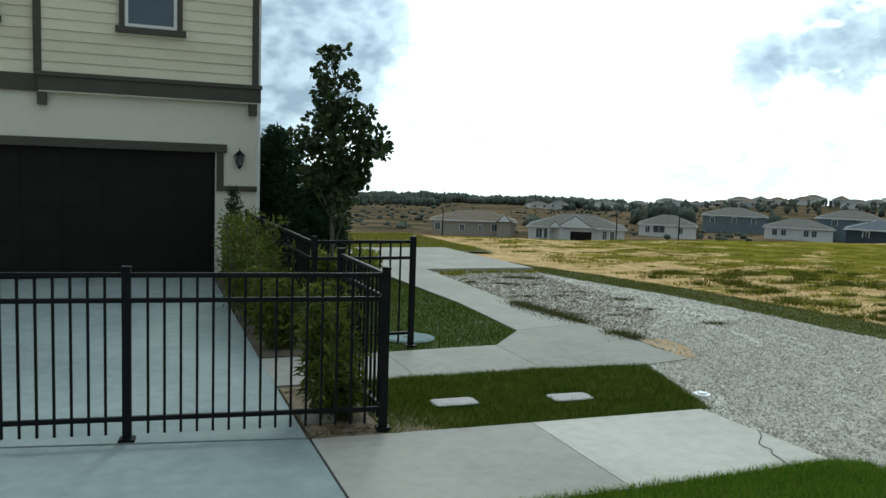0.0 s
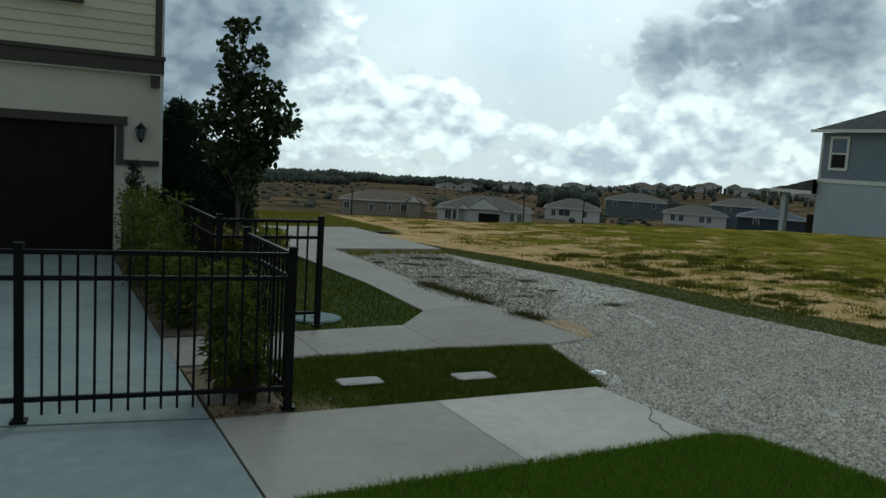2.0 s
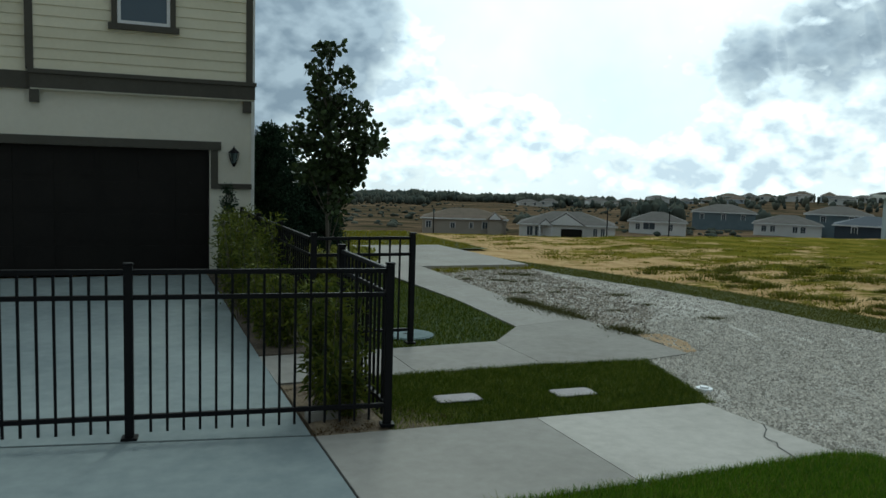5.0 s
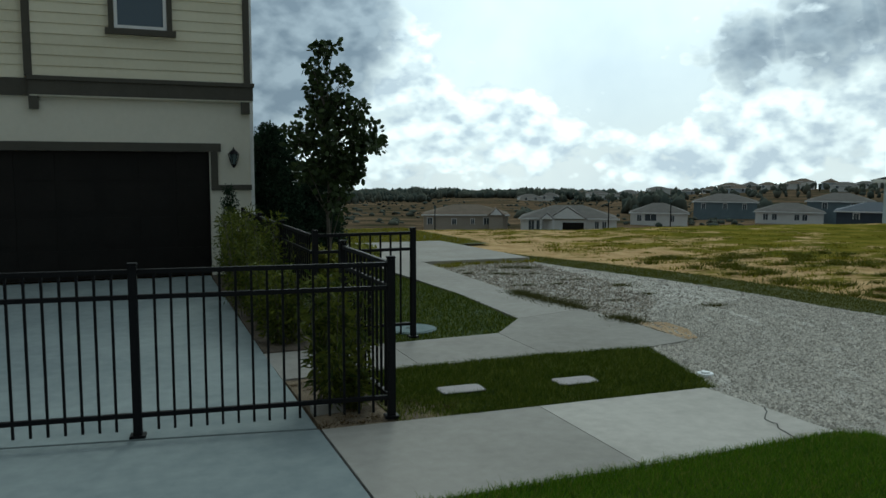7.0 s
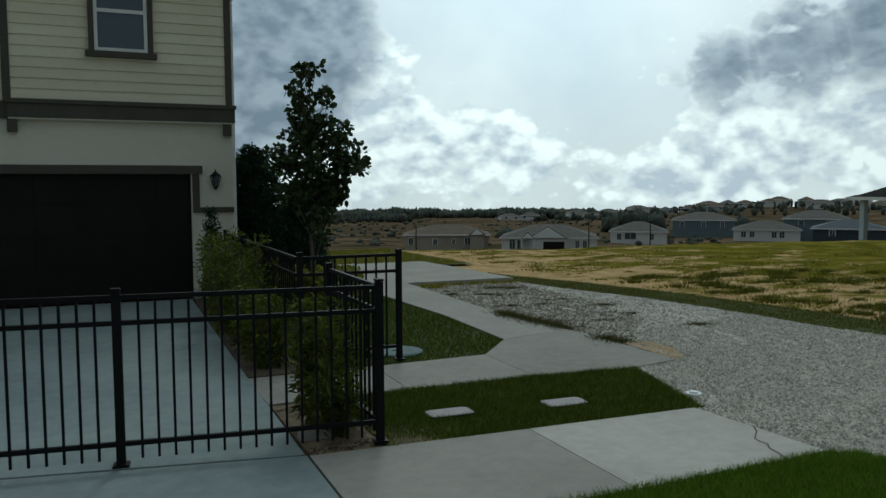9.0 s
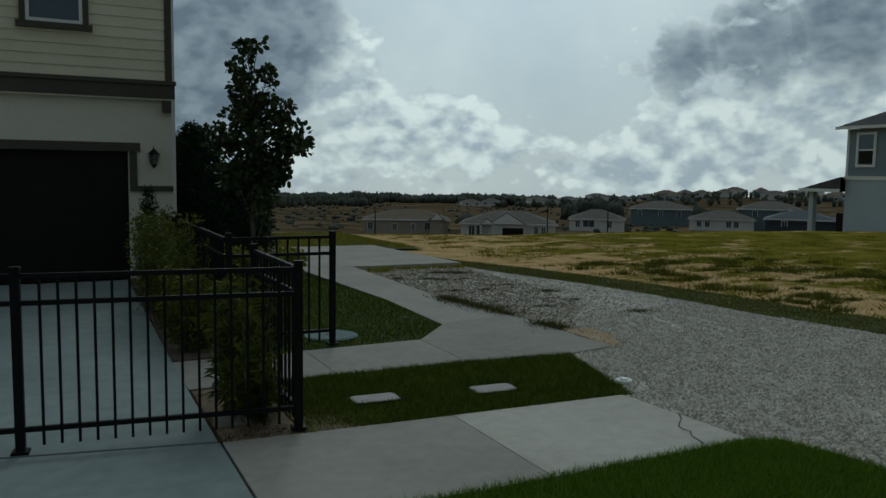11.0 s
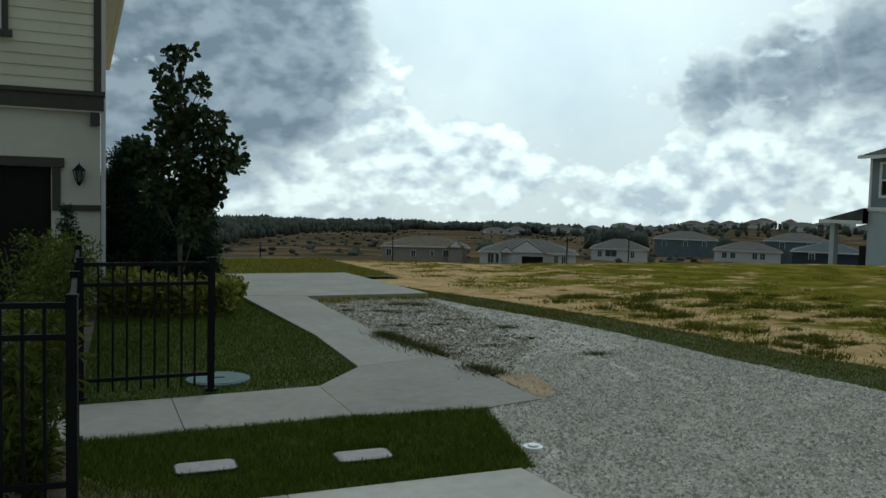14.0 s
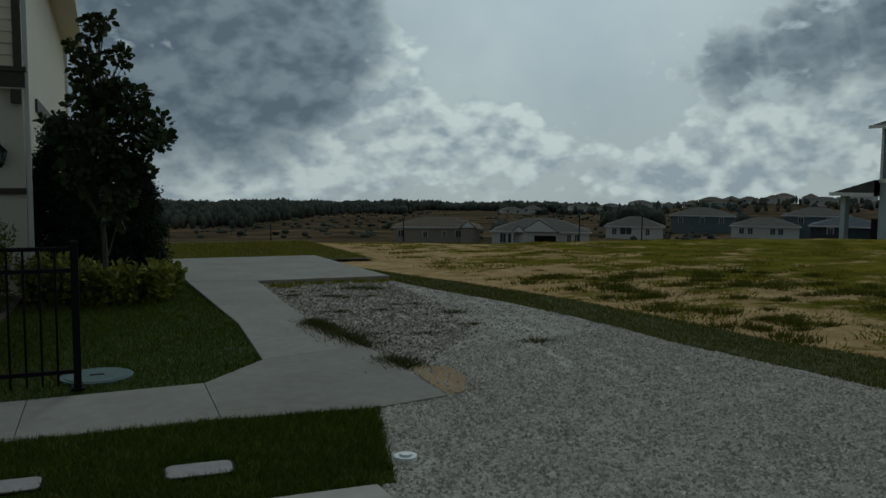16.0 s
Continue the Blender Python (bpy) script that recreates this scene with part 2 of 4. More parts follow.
# ---- builders ----
def box(bm, x0, x1, y0, y1, z0, z1, bevel=0.0):
    r = bmesh.ops.create_cube(bm, size=1)["verts"]
    bmesh.ops.scale(bm, vec=(x1 - x0, y1 - y0, z1 - z0), verts=r)
    bmesh.ops.translate(bm, vec=((x0 + x1) / 2, (y0 + y1) / 2, (z0 + z1) / 2), verts=r)
    if bevel:
        bmesh.ops.bevel(bm, geom=list({e for v in r for e in v.link_edges}), offset=bevel, segments=2, affect="EDGES")
    return bm


def boxes(*specs, bevel=0.0):
    bm = bmesh.new()
    for s in specs:
        box(bm, *s, bevel=bevel)
    return bm


def cone(bm, r1, r2, z0, z1, x=0, y=0, seg=12):
    r = bmesh.ops.create_cone(bm, cap_ends=True, segments=seg, radius1=r1, radius2=max(r2, 1e-4), depth=z1 - z0)["verts"]
    bmesh.ops.translate(bm, vec=(x, y, (z0 + z1) / 2), verts=r)
    return bm


def mesh_of(name, bm, material):
    me = bpy.data.meshes.new(name)
    bm.to_mesh(me)
    bm.free()
    me.materials.append(material)
    return me


def part(name, bm, material, parent, label="", at=None):
    ob = new(name, mesh_of(name, bm, material))
    ob.parent = parent
    if at:
        ob.location = at
    return tagged(ob, label) if label else ob


def thing(name, label, category, at=(0, 0, 0), rz=0, group="", kind=""):
    ob = new(name)
    ob.matrix_basis = pose(*at, 0, 0, rz)
    return tagged(ob, label, category, group, kind)


def raw(name, verts, faces, material, smooth=False):
    me = bpy.data.meshes.new(name)
    me.from_pydata(verts, [], faces)
    me.materials.append(material)
    if smooth:
        me.shade_smooth()
    return me


def prism(outline, z0, z1):
    """A slab over an outline of (x, y) points."""
    bm = bmesh.new()
    low = [bm.verts.new((x, y, z0)) for x, y in outline]
    top = [bm.verts.new((x, y, z1)) for x, y in outline]
    bm.faces.new(top)
    bm.faces.new(low[::-1])
    for i in range(len(low)):
        j = (i + 1) % len(low)
        bm.faces.new((low[i], low[j], top[j], top[i]))
    bmesh.ops.recalc_face_normals(bm, faces=bm.faces)
    return bm


def rounded(w, d, r):
    """A rectangle's outline with round corners."""
    out = []
    for cx, cy, a0 in ((w - r, d - r, 0), (r - w, d - r, 90), (r - w, r - d, 180), (w - r, r - d, 270)):
        out += [(cx + r * math.cos(radians(a0 + k * 18)), cy + r * math.sin(radians(a0 + k * 18))) for k in range(6)]
    return out


def inside(px, py, poly):
    hit = np.zeros(len(px), bool)
    for (x0, y0), (x1, y1) in zip(poly, poly[1:] + poly[:1]):
        if y0 == y1:
            continue
        c = ((y0 > py) != (y1 > py)) & (px < (x1 - x0) * (py - y0) / (y1 - y0) + x0)
        hit ^= c
    return hit


def smooth01(a, b, v):
    t = np.clip((v - a) / (b - a), 0, 1)
    return t * t * (3 - 2 * t)


FAR_D = [0, 12, 28, 45, 70, 110, 135, 200, 300, 500, 700, 1000, 2000, 4600]
FAR_Z = [0, 0, -0.19, -1.6, -4.2, -7.6, -8.7, -10.4, -12.5, -17.5, -22.5, -33, -75, -190]


def lie(x, y):
    """Height of the open ground: level near the walk, then a brow that stands farther off to the east, then the valley."""
    x, y = np.asarray(x, float), np.asarray(y, float)
    d, az = np.hypot(x, y), np.degrees(np.arctan2(x, y))
    off = 11.5 * np.clip((az - 31) / 29, 0, 1) * np.clip((150 - az) / 40, 0, 1)
    d = np.where(d < 12, d, np.where(d < 28 + off, 12 + (d - 12) * 16 / (16 + off), d - off))
    rise = 8.0 * np.clip((d - 300) / 170, 0, 1) * np.clip((az - 33) / 13, 0, 1) * np.clip((150 - az) / 40, 0, 1)
    return np.interp(d, FAR_D, FAR_Z) + rise


def sheet(name, west, east, n, m, lift, material, rough=0.0):
    """A sheet between two edges given as (x, y) points, lying on the ground."""
    def along(line, k):
        p = np.array(line, float)
        s = np.concatenate([[0], np.cumsum(np.hypot(*np.diff(p, axis=0).T))])
        u = np.linspace(0, s[-1], k)
        return np.stack([np.interp(u, s, p[:, 0]), np.interp(u, s, p[:, 1])], 1)
    a, b = along(west, n), along(east, n)
    f = np.linspace(0, 1, m)[None, :, None]
    g = a[:, None] * (1 - f) + b[:, None] * f
    rng = np.random.default_rng(5)
    z = lie(g[..., 0], g[..., 1]) + lift + rng.normal(0, rough, g.shape[:2]) if rough else lie(g[..., 0], g[..., 1]) + lift
    v = np.concatenate([g, z[..., None]], 2).reshape(-1, 3)
    q = [(i * m + j, i * m + j + 1, (i + 1) * m + j + 1, (i + 1) * m + j) for i in range(n - 1) for j in range(m - 1)]
    ob = new(name, raw(name, v.tolist(), q, material, True))
    return ob


def blades(name, poly, count, height, width, material, lift=0.0, seed=1, lean=0.5, keep=None):
    rng = np.random.default_rng(seed)
    p = np.array(poly)
    lo, hi = p.min(0), p.max(0)
    x, y = rng.uniform(lo[0], hi[0], count * 3), rng.uniform(lo[1], hi[1], count * 3)
    ok = inside(x, y, poly)
    if keep is not None:
        ok &= keep(x, y, rng)
    x, y = x[ok][:count], y[ok][:count]
    n = len(x)
    a, h = rng.uniform(0, 6.283, n), height * rng.uniform(0.45, 1.15, n)
    w, b = width * rng.uniform(0.6, 1.3, n), rng.uniform(0, 6.283, n)
    z = lie(x, y) + lift
    tip = h * lean * rng.uniform(0.2, 1.3, n)
    v = np.empty((n, 3, 3))
    v[:, 0] = np.stack([x - np.cos(a) * w, y - np.sin(a) * w, z], 1)
    v[:, 1] = np.stack([x + np.cos(a) * w, y + np.sin(a) * w, z], 1)
    v[:, 2] = np.stack([x + np.cos(b) * tip, y + np.sin(b) * tip, z + h], 1)
    return raw(name, v.reshape(-1, 3).tolist(), np.arange(n * 3).reshape(-1, 3).tolist(), material)


def leaves(name, centres, radii, per, size, material, seed=3, long=1.8, droop=0.0, shell=0.5):
    """Many small folded leaves in clumps round the centres."""
    rng = np.random.default_rng(seed)
    V, F = [], []
    for (cx, cy, cz), r in zip(centres, radii):
        d = rng.normal(size=(per, 3))
        d /= np.linalg.norm(d, axis=1)[:, None]
        rad = r * rng.uniform(shell, 1.05, per) ** 0.7
        p = d * rad[:, None] * np.array([1, 1, 0.9]) + (cx, cy, cz)
        out = d + rng.normal(0, 0.7, (per, 3))
        out[:, 2] -= droop
        out /= np.linalg.norm(out, axis=1)[:, None]
        side = np.cross(out, rng.normal(size=(per, 3)))
        side /= np.linalg.norm(side, axis=1)[:, None] + 1e-9
        s = size * rng.uniform(0.6, 1.3, per)[:, None]
        base = len(V)
        along = out * s * long
        if size > 0.04:
            rim = [p, p + along * 0.25 + side * s * 0.4, p + along * 0.7 + side * s * 0.42, p + along, p + along * 0.7 - side * s * 0.42, p + along * 0.25 - side * s * 0.4]
        else:
            rim = [p, p + along * 0.5 + side * s * 0.5, p + along, p + along * 0.5 - side * s * 0.5]
        n = len(rim)
        V.extend(np.stack(rim, 1).reshape(-1, 3).tolist())
        F.extend([tuple(base + n * i + k for k in range(n)) for i in range(per)])
    return raw(name, V, F, material)


def limb(bm, a, b, r0, r1, seg=7):
    a, b = Vector(a), Vector(b)
    d = b - a
    r = bmesh.ops.create_cone(bm, cap_ends=True, segments=seg, radius1=r0, radius2=r1, depth=d.length)["verts"]
    bmesh.ops.transform(bm, matrix=Matrix.Translation((a + b) / 2) @ d.to_track_quat("Z", "Y").to_matrix().to_4x4(), verts=r)


def structure(ob, label, category="ground"):
    return tagged(ob, label, category, kind="structure")


# ---- ground, gravel, lawns ----
def ground_sheet():
    rings = np.concatenate([np.linspace(0.6, 60, 70), np.geomspace(62, 4600, 60)])
    n = 192
    v, q = [(0, 0, -0.07)], []
    rng = np.random.default_rng(2)
    for r in rings:
        a = np.linspace(0, 2 * np.pi, n, endpoint=False)
        x, y = r * np.sin(a), r * np.cos(a)
        bumpy = rng.normal(0, 0.02 if r > 14 else 0.004, n) + (0.0 if r < 150 else 1.0) * (np.sin(a * 23 + r * 0.01) + np.sin(a * 41 + 2)) * r * 0.0007
        z = lie(x, y) - 0.07 + bumpy
        v += np.stack([x, y, z], 1).tolist()
    for j in range(n):
        q.append((0, 1 + (j + 1) % n, 1 + j))
    for i in range(len(rings) - 1):
        for j in range(n):
            a, b = 1 + i * n + j, 1 + i * n + (j + 1) % n
            q.append((a, b, b + n, a + n))
    m = bpy.data.materials.new("open_ground")
    m.use_nodes = True
    nt = m.node_tree
    bs = nt.nodes["Principled BSDF"]
    bs.inputs["Roughness"].default_value = 0.95
    bs.inputs["Specular IOR Level"].default_value = 0.0
    pos = nt.nodes.new("ShaderNodeNewGeometry").outputs["Position"]

    def noisy(sc, det, ro=0.6, stretch=None):
        t = nt.nodes.new("ShaderNodeTexNoise")
        t.inputs["Scale"].default_value, t.inputs["Detail"].default_value, t.inputs["Roughness"].default_value = sc, det, ro
        if stretch:
            mp = nt.nodes.new("ShaderNodeMapping")
            mp.inputs["Scale"].default_value = stretch
            mp.inputs["Rotation"].default_value = (0, 0, radians(28))
            nt.links.new(pos, mp.inputs[0])
            nt.links.new(mp.outputs[0], t.inputs["Vector"])
        else:
            nt.links.new(pos, t.inputs["Vector"])
        return t.outputs[0]

    def ramp(src, stops):
        r = nt.nodes.new("ShaderNodeValToRGB")
        e = r.color_ramp.elements
        while len(e) < len(stops):
            e.new(0.5)
        for k, (p, c) in zip(e, stops):
            k.position, k.color = p, (*c, 1)
        nt.links.new(src, r.inputs[0])
        return r.outputs[0]

    def mix(f, a, b):
        x = nt.nodes.new("ShaderNodeMix")
        x.data_type = "RGBA"
        nt.links.new(f, x.inputs[0])
        nt.links.new(a, x.inputs[6])
        nt.links.new(b, x.inputs[7])
        return x.outputs[2]

    sand = ramp(noisy(2.5, 8), [(0.3, (0.40, 0.255, 0.115)), (0.7, (0.64, 0.46, 0.245))])
    grass = ramp(noisy(0.9, 8), [(0.3, (0.080, 0.088, 0.011)), (0.52, (0.17, 0.150, 0.023)), (0.72, (0.29, 0.23, 0.046))])
    sx = nt.nodes.new("ShaderNodeSeparateXYZ")
    nt.links.new(pos, sx.inputs[0])
    bare = nt.nodes.new("ShaderNodeMapRange")
    bare.inputs[1].default_value, bare.inputs[2].default_value, bare.inputs[3].default_value, bare.inputs[4].default_value = 10.5, 20, -0.075, 0.10
    nt.links.new(sx.outputs[0], bare.inputs[0])
    more = nt.nodes.new("ShaderNodeMath")
    nt.links.new(noisy(0.42, 9, 0.72, (1.0, 1.6, 1.0)), more.inputs[0])
    nt.links.new(bare.outputs[0], more.inputs[1])
    patch = ramp(more.outputs[0], [(0.46, (0, 0, 0)), (0.53, (1, 1, 1))])
    field = mix(patch, sand, grass)
    dirt = ramp(noisy(0.045, 10, 0.75, (1.0, 2.0, 1.0)), [(0.36, (0.035, 0.042, 0.022)), (0.47, (0.085, 0.066, 0.042)), (0.58, (0.165, 0.115, 0.072)), (0.68, (0.30, 0.225, 0.145))])
    ln = nt.nodes.new("ShaderNodeVectorMath")
    ln.operation = "LENGTH"
    nt.links.new(pos, ln.inputs[0])
    mr = nt.nodes.new("ShaderNodeMapRange")
    mr.inputs[1].default_value, mr.inputs[2].default_value = 60, 130
    nt.links.new(ln.outputs["Value"], mr.inputs[0])
    nt.links.new(mix(mr.outputs[0], field, dirt), bs.inputs["Base Color"])
    bp = nt.nodes.new("ShaderNodeBump")
    bp.inputs["Strength"].default_value, bp.inputs["Distance"].default_value = 0.8, 0.05
    nt.links.new(noisy(14, 6, 0.7), bp.inputs["Height"])
    nt.links.new(bp.outputs[0], bs.inputs["Normal"])
    return new("ground", raw("ground", v, q, m, True))


structure(ground_sheet(), "sandy open field with patchy yellow-green weeds falling to a valley")

GRAVEL_W = [(5.45, -9), (5.36, 1.0), (5.32, 3.0), (5.24, 3.55), (5.12, 3.95), (4.87, 4.1), (4.765, 5.39), (4.90, 5.42), (5.08, 6.2), (5.27, 6.92), (5.92, 7.05), (5.88, 8.6), (5.82, 9.5), (5.64, 10.9), (5.70, 13), (5.74, 15.12)]
GRAVEL_E = [(10.5, -9), (9.95, 1.0), (9.85, 3.5), (9.68, 5.4), (9.5, 6.6), (9.34, 7.5), (9.2, 8.3), (9.2, 9.2), (9.1, 10.3), (8.93, 11.5), (8.62, 12.8), (8.30, 14.1), (8.18, 15.12)]
STRIP_E = [(12.0, -9), (11.3, 1.0), (11.0, 4.5), (10.80, 6.8), (10.42, 8.0), (10.36, 9.2), (10.18, 10.5), (10.0, 11.7), (9.72, 12.9), (9.35, 14.3), (8.75, 16.0), (8.25, 17.8), (7.95, 20)]
STRIP_W = GRAVEL_E + [(8.0, 17.3), (7.84, 19.7)]
structure(sheet("road", GRAVEL_W, GRAVEL_E, 120, 40, -0.018, M_GRAVEL, 0.006), "crushed pale grey gravel construction road with weeds", "road")
structure(sheet("ground_strip", STRIP_W, STRIP_E, 60, 8, -0.02, M_STRIP, 0.006), "mown strip of dull green turf beside gravel")
LAWN_SEEN = [(1.0, 1.6), (1.0, 4.02), (2.1, 4.07), (4.8, 4.10), (5.08, 4.0), (5.22, 3.6), (5.32, 3.0), (5.36, 1.6)]
LAWN_MID = [(1.96, 5.49), (4.90, 5.40), (5.10, 6.2), (5.30, 6.93), (4.0, 7.06), (1.96, 7.06)]
LAWN_SIDE = [(2.0, 8.14), (4.12, 8.19), (4.72, 8.90), (4.82, 11.0), (4.62, 15.5), (4.56, 19.6), (2.0, 19.6)]
LAWN_FAR = [(2.0, 19.75), (9.3, 19.75), (9.3, 26.5), (2.0, 26.5)]
for nm, west, east, lab in (
        ("ground_lawn", [(1.0, -6), (1.0, 4.0)], [(5.42, -6), (5.4, 1.0), (5.32, 3.0), (5.22, 3.6), (5.1, 3.97), (4.87, 4.05)], "short green lawn by the front walk"),
        ("ground_lawn", [(1.96, 5.45), (1.96, 7.06)], [(4.88, 5.36), (5.10, 6.2), (5.28, 6.95)], "short green lawn between two concrete walks"),
        ("ground_lawn", [(1.96, 8.12), (1.96, 19.6)], [(4.12, 8.16), (4.72, 8.90), (4.82, 11.0), (4.62, 15.5), (4.56, 19.6)], "short green lawn beside the house"),
        ("ground_lawn", [(-14, 19.6), (-14, 27)], [(9.4, 19.65), (9.4, 27)], "green lawn beyond the concrete pad")):
    structure(sheet(nm, west, east, 30, 12, -0.02, M_SOIL if west[0][1] < 15 else M_STRIP, 0.004), lab, "lawn")


def stuff(name, me, label, category):
    return tagged(new(name, me), label, category, kind="stuff")


stuff("grass", blades("grass", LAWN_SEEN, 130000, 0.055, 0.0036, M_BLADE, -0.02, 1, 0.8), "short green lawn grass blades", "grass")
LAWN_BACK = [(1.0, -6), (1.0, 1.6), (5.36, 1.6), (5.38, 1.0), (5.42, -6)]
stuff("grass", blades("grass", LAWN_BACK, 90000, 0.055, 0.008, M_BLADE, -0.02, 5, 0.8), "short green lawn grass blades", "grass")
# middle and side lawns use the blade colour that has shade painted in
stuff("grass", blades("grass", LAWN_MID, 50000, 0.055, 0.0034, M_BLADE_SHADE, -0.02, 2, 0.7, lambda x, y, r: r.random(len(x)) > 0.45 * (np.sin(x * 7.3 + 2 * np.sin(y * 3.1)) * np.sin(y * 9.7 + x * 2.2) > 0.25) + 0.85 * np.exp(-((x - 2.05) / 0.4) ** 2 - ((y - 5.7) / 0.35) ** 2) + 1.2 * ((abs(x - 2.75) < 0.21) & (abs(y - 6.15) < 0.125)) + 1.2 * ((abs(x - 3.83) < 0.205) & (abs(y - 6.03) < 0.125))), "short green lawn grass blades", "grass")
stuff("grass", blades("grass", LAWN_SIDE, 80000, 0.042, 0.0045, M_BLADE_SHADE, -0.02, 3, 0.5, lambda x, y, r: np.hypot(x - 3.23, y - 8.80) > 0.31), "short green lawn grass blades", "grass")
stuff("grass", blades("grass", LAWN_FAR, 30000, 0.06, 0.009, M_DRYB, -0.02, 4), "yellow-green lawn grass beyond the pad", "grass")
stuff("grass", blades("grass", STRIP_W + STRIP_E[::-1], 110000, 0.035, 0.0045, M_STRIPB, -0.02, 6), "mown dull green strip grass", "grass")

# ---- concrete ----
walk_ob = structure(new("pavement"), "pale grey concrete walks in jointed slabs", "pavement")
G = 0.008
SLABS = [
    [(1.365, 4.05), (3.15 - G, 4.05), (3.15 - G, 5.455), (1.365, 5.53)],
    [(3.15, 4.05), (4.88, 4.09), (4.775, 5.40), (3.15, 5.455)],
    [(1.36, 7.04), (2.72 - G, 7.04), (2.72 - G, 8.13), (1.36, 8.12)],
    [(2.72, 7.04), (4.10 - G, 7.04), (4.10 - G, 8.18), (2.72, 8.13)],
    [(4.10, 7.04), (5.25, 6.92), (5.94, 7.05), (5.90, 8.4), (5.86, 9.2), (4.74, 8.92), (4.10, 8.18)],
    [(4.74, 8.92 + G), (5.86, 9.2 + G), (5.66, 10.9), (5.72, 13), (5.76, 15.13), (4.98, 15.33), (4.62, 15.4), (4.82, 11.0)],
    [(4.62, 15.4 + 3 * G), (4.98, 15.33 + 3 * G), (5.76, 15.13 + 3 * G), (8.2, 15.10), (8.03, 17.3), (7.86, 19.5), (4.56, 19.6)],
]
for outline in SLABS:
    part("slab", prism(outline, -0.12, 0.0), M_CONC2 if outline[0] == (3.15, 4.05) else M_CONC, walk_ob)
drive = structure(new("driveway"), "wide pale bluish-grey concrete driveway up to the garage", "driveway")
part("slab", prism([(-5.2, 6.76), (1.335, 5.56), (1.36, 8.0), (1.48, 14.55), (-5.2, 14.55)], -0.12, 0.004), M_DRIVE, drive)
part("slab", prism([(-9, -4.0), (0.98, -4.0), (1.0, 4.0), (1.345, 4.05), (1.345, 5.535), (-5.2, 6.735), (-9, 6.735)], -0.12, 0.0), M_DRIVE, drive)
part("joint", prism([(1.345, 4.05), (1.365, 4.05), (1.365, 5.56), (1.345, 5.56)], -0.1, -0.012), M_JOINT, drive)
part("joint", prism([(-5.2, 6.72), (1.36, 5.52), (1.36, 5.57), (-5.2, 6.77)], -0.1, -0.010), M_JOINT, drive)
structure(sheet("ground_dry", [(1.965, 5.43), (1.965, 6.25)], [(2.55, 5.45), (2.25, 6.1)], 10, 10, -0.012, M_BED2, 0.004), "dry brown soil at the lawn corner", "soil")
structure(new("ground_bed", mesh_of("ground_bed", prism([(1.38, 5.54), (1.95, 5.51), (1.95, 7.03), (1.38, 7.03)], -0.1, -0.015), M_BED2)), "sandy planting bed inside the fence", "bed")
structure(new("ground_bed", mesh_of("ground_bed", prism([(1.37, 8.14), (1.95, 8.15), (2.2, 14.5), (1.5, 14.5)], -0.1, 0.01), M_BED)), "dark mulch planting bed beside driveway", "bed")


# ---- house ----
HX, HY, HZ = 2.24, 14.6, 5.95
house = thing("house", "two-storey cream house with dark brown trim and garage", "house", (0, 0, 0))


def hpart(name, spec, material, label="", bevel=0.0, parent=None):
    return part(name, boxes(*spec, bevel=bevel), material, parent or house, label)


GX0, GX1, GZ = -3.36, 1.53, 2.20
for w in ((-6.0, GX0, HY, HY + 0.2, 0, 3.16), (GX1, HX, HY, HY + 0.2, 0, 3.16), (GX0, GX1, HY, HY + 0.2, GZ, 3.16)):
    hpart("wall", [w], M_STUCCO, "cream stucco wall")
hpart("wall", [(-6.0, HX, HY + 0.02, HY + 0.2, 3.162, HZ)], M_STUCCO)
hpart("wall", [(HX - 0.2, HX - 0.002, HY + 0.202, 30, 0, HZ)], M_STUCCO, "cream side wall")
hpart("wall", [(-6.0, HX - 0.2, 29.8, 30, 0, HZ)], M_STUCCO)
hpart("wall", [(-6.0, -5.8, HY + 0.2, 29.8, 0, HZ)], M_STUCCO)
for spec in ((-6.0, -1.27, HY - 0.06, HY - 0.002, 3.08, 3.36), (-1.266, HX + 0.05, HY - 0.13, HY - 0.002, 3.10, 3.33)):
    hpart("belt", [spec], M_TRIM, "dark brown belt band")
hpart("belt_cap", [(-1.29, HX + 0.07, HY - 0.16, HY - 0.004, 3.332, 3.40)], M_TRIM)
hpart("soffit_lip", [(-1.26, HX + 0.03, HY - 0.12, HY - 0.004, 3.075, 3.098)], M_GUTTER)
for bx in (-1.21, 2.16):
    hpart("bracket", [(bx - 0.07, bx + 0.07, HY - 0.11, HY - 0.004, 2.87, 3.074)], M_TRIM)
hpart("garage_trim", [(GX0 - 0.18, 1.72, HY - 0.05, HY - 0.002, GZ, 2.345)], M_TRIM, "dark garage head trim")
hpart("garage_trim", [(GX1 + 0.015, 1.665, HY - 0.04, HY - 0.002, 1.52, GZ - 0.002)], M_TRIM)
hpart("garage_trim", [(1.668, HX + 0.01, HY - 0.04, HY - 0.002, 1.52, 1.615)], M_TRIM)
gdoor = hpart("garage_door", [(GX0, GX1, HY + 0.12, HY + 0.16, 0.01, GZ)], M_DOOR, "dark brown sectional garage door, shut")
for r in range(4):
    for c in range(8):
        w, h = (GX1 - GX0) / 8, GZ / 4
        x0, z0 = GX0 + c * w, 0.01 + r * h
        hpart("panel", [(x0 + 0.05, x0 + w - 0.05, HY + 0.105, HY + 0.119, z0 + 0.05, z0 + h - 0.05)], M_DOOR, parent=gdoor)
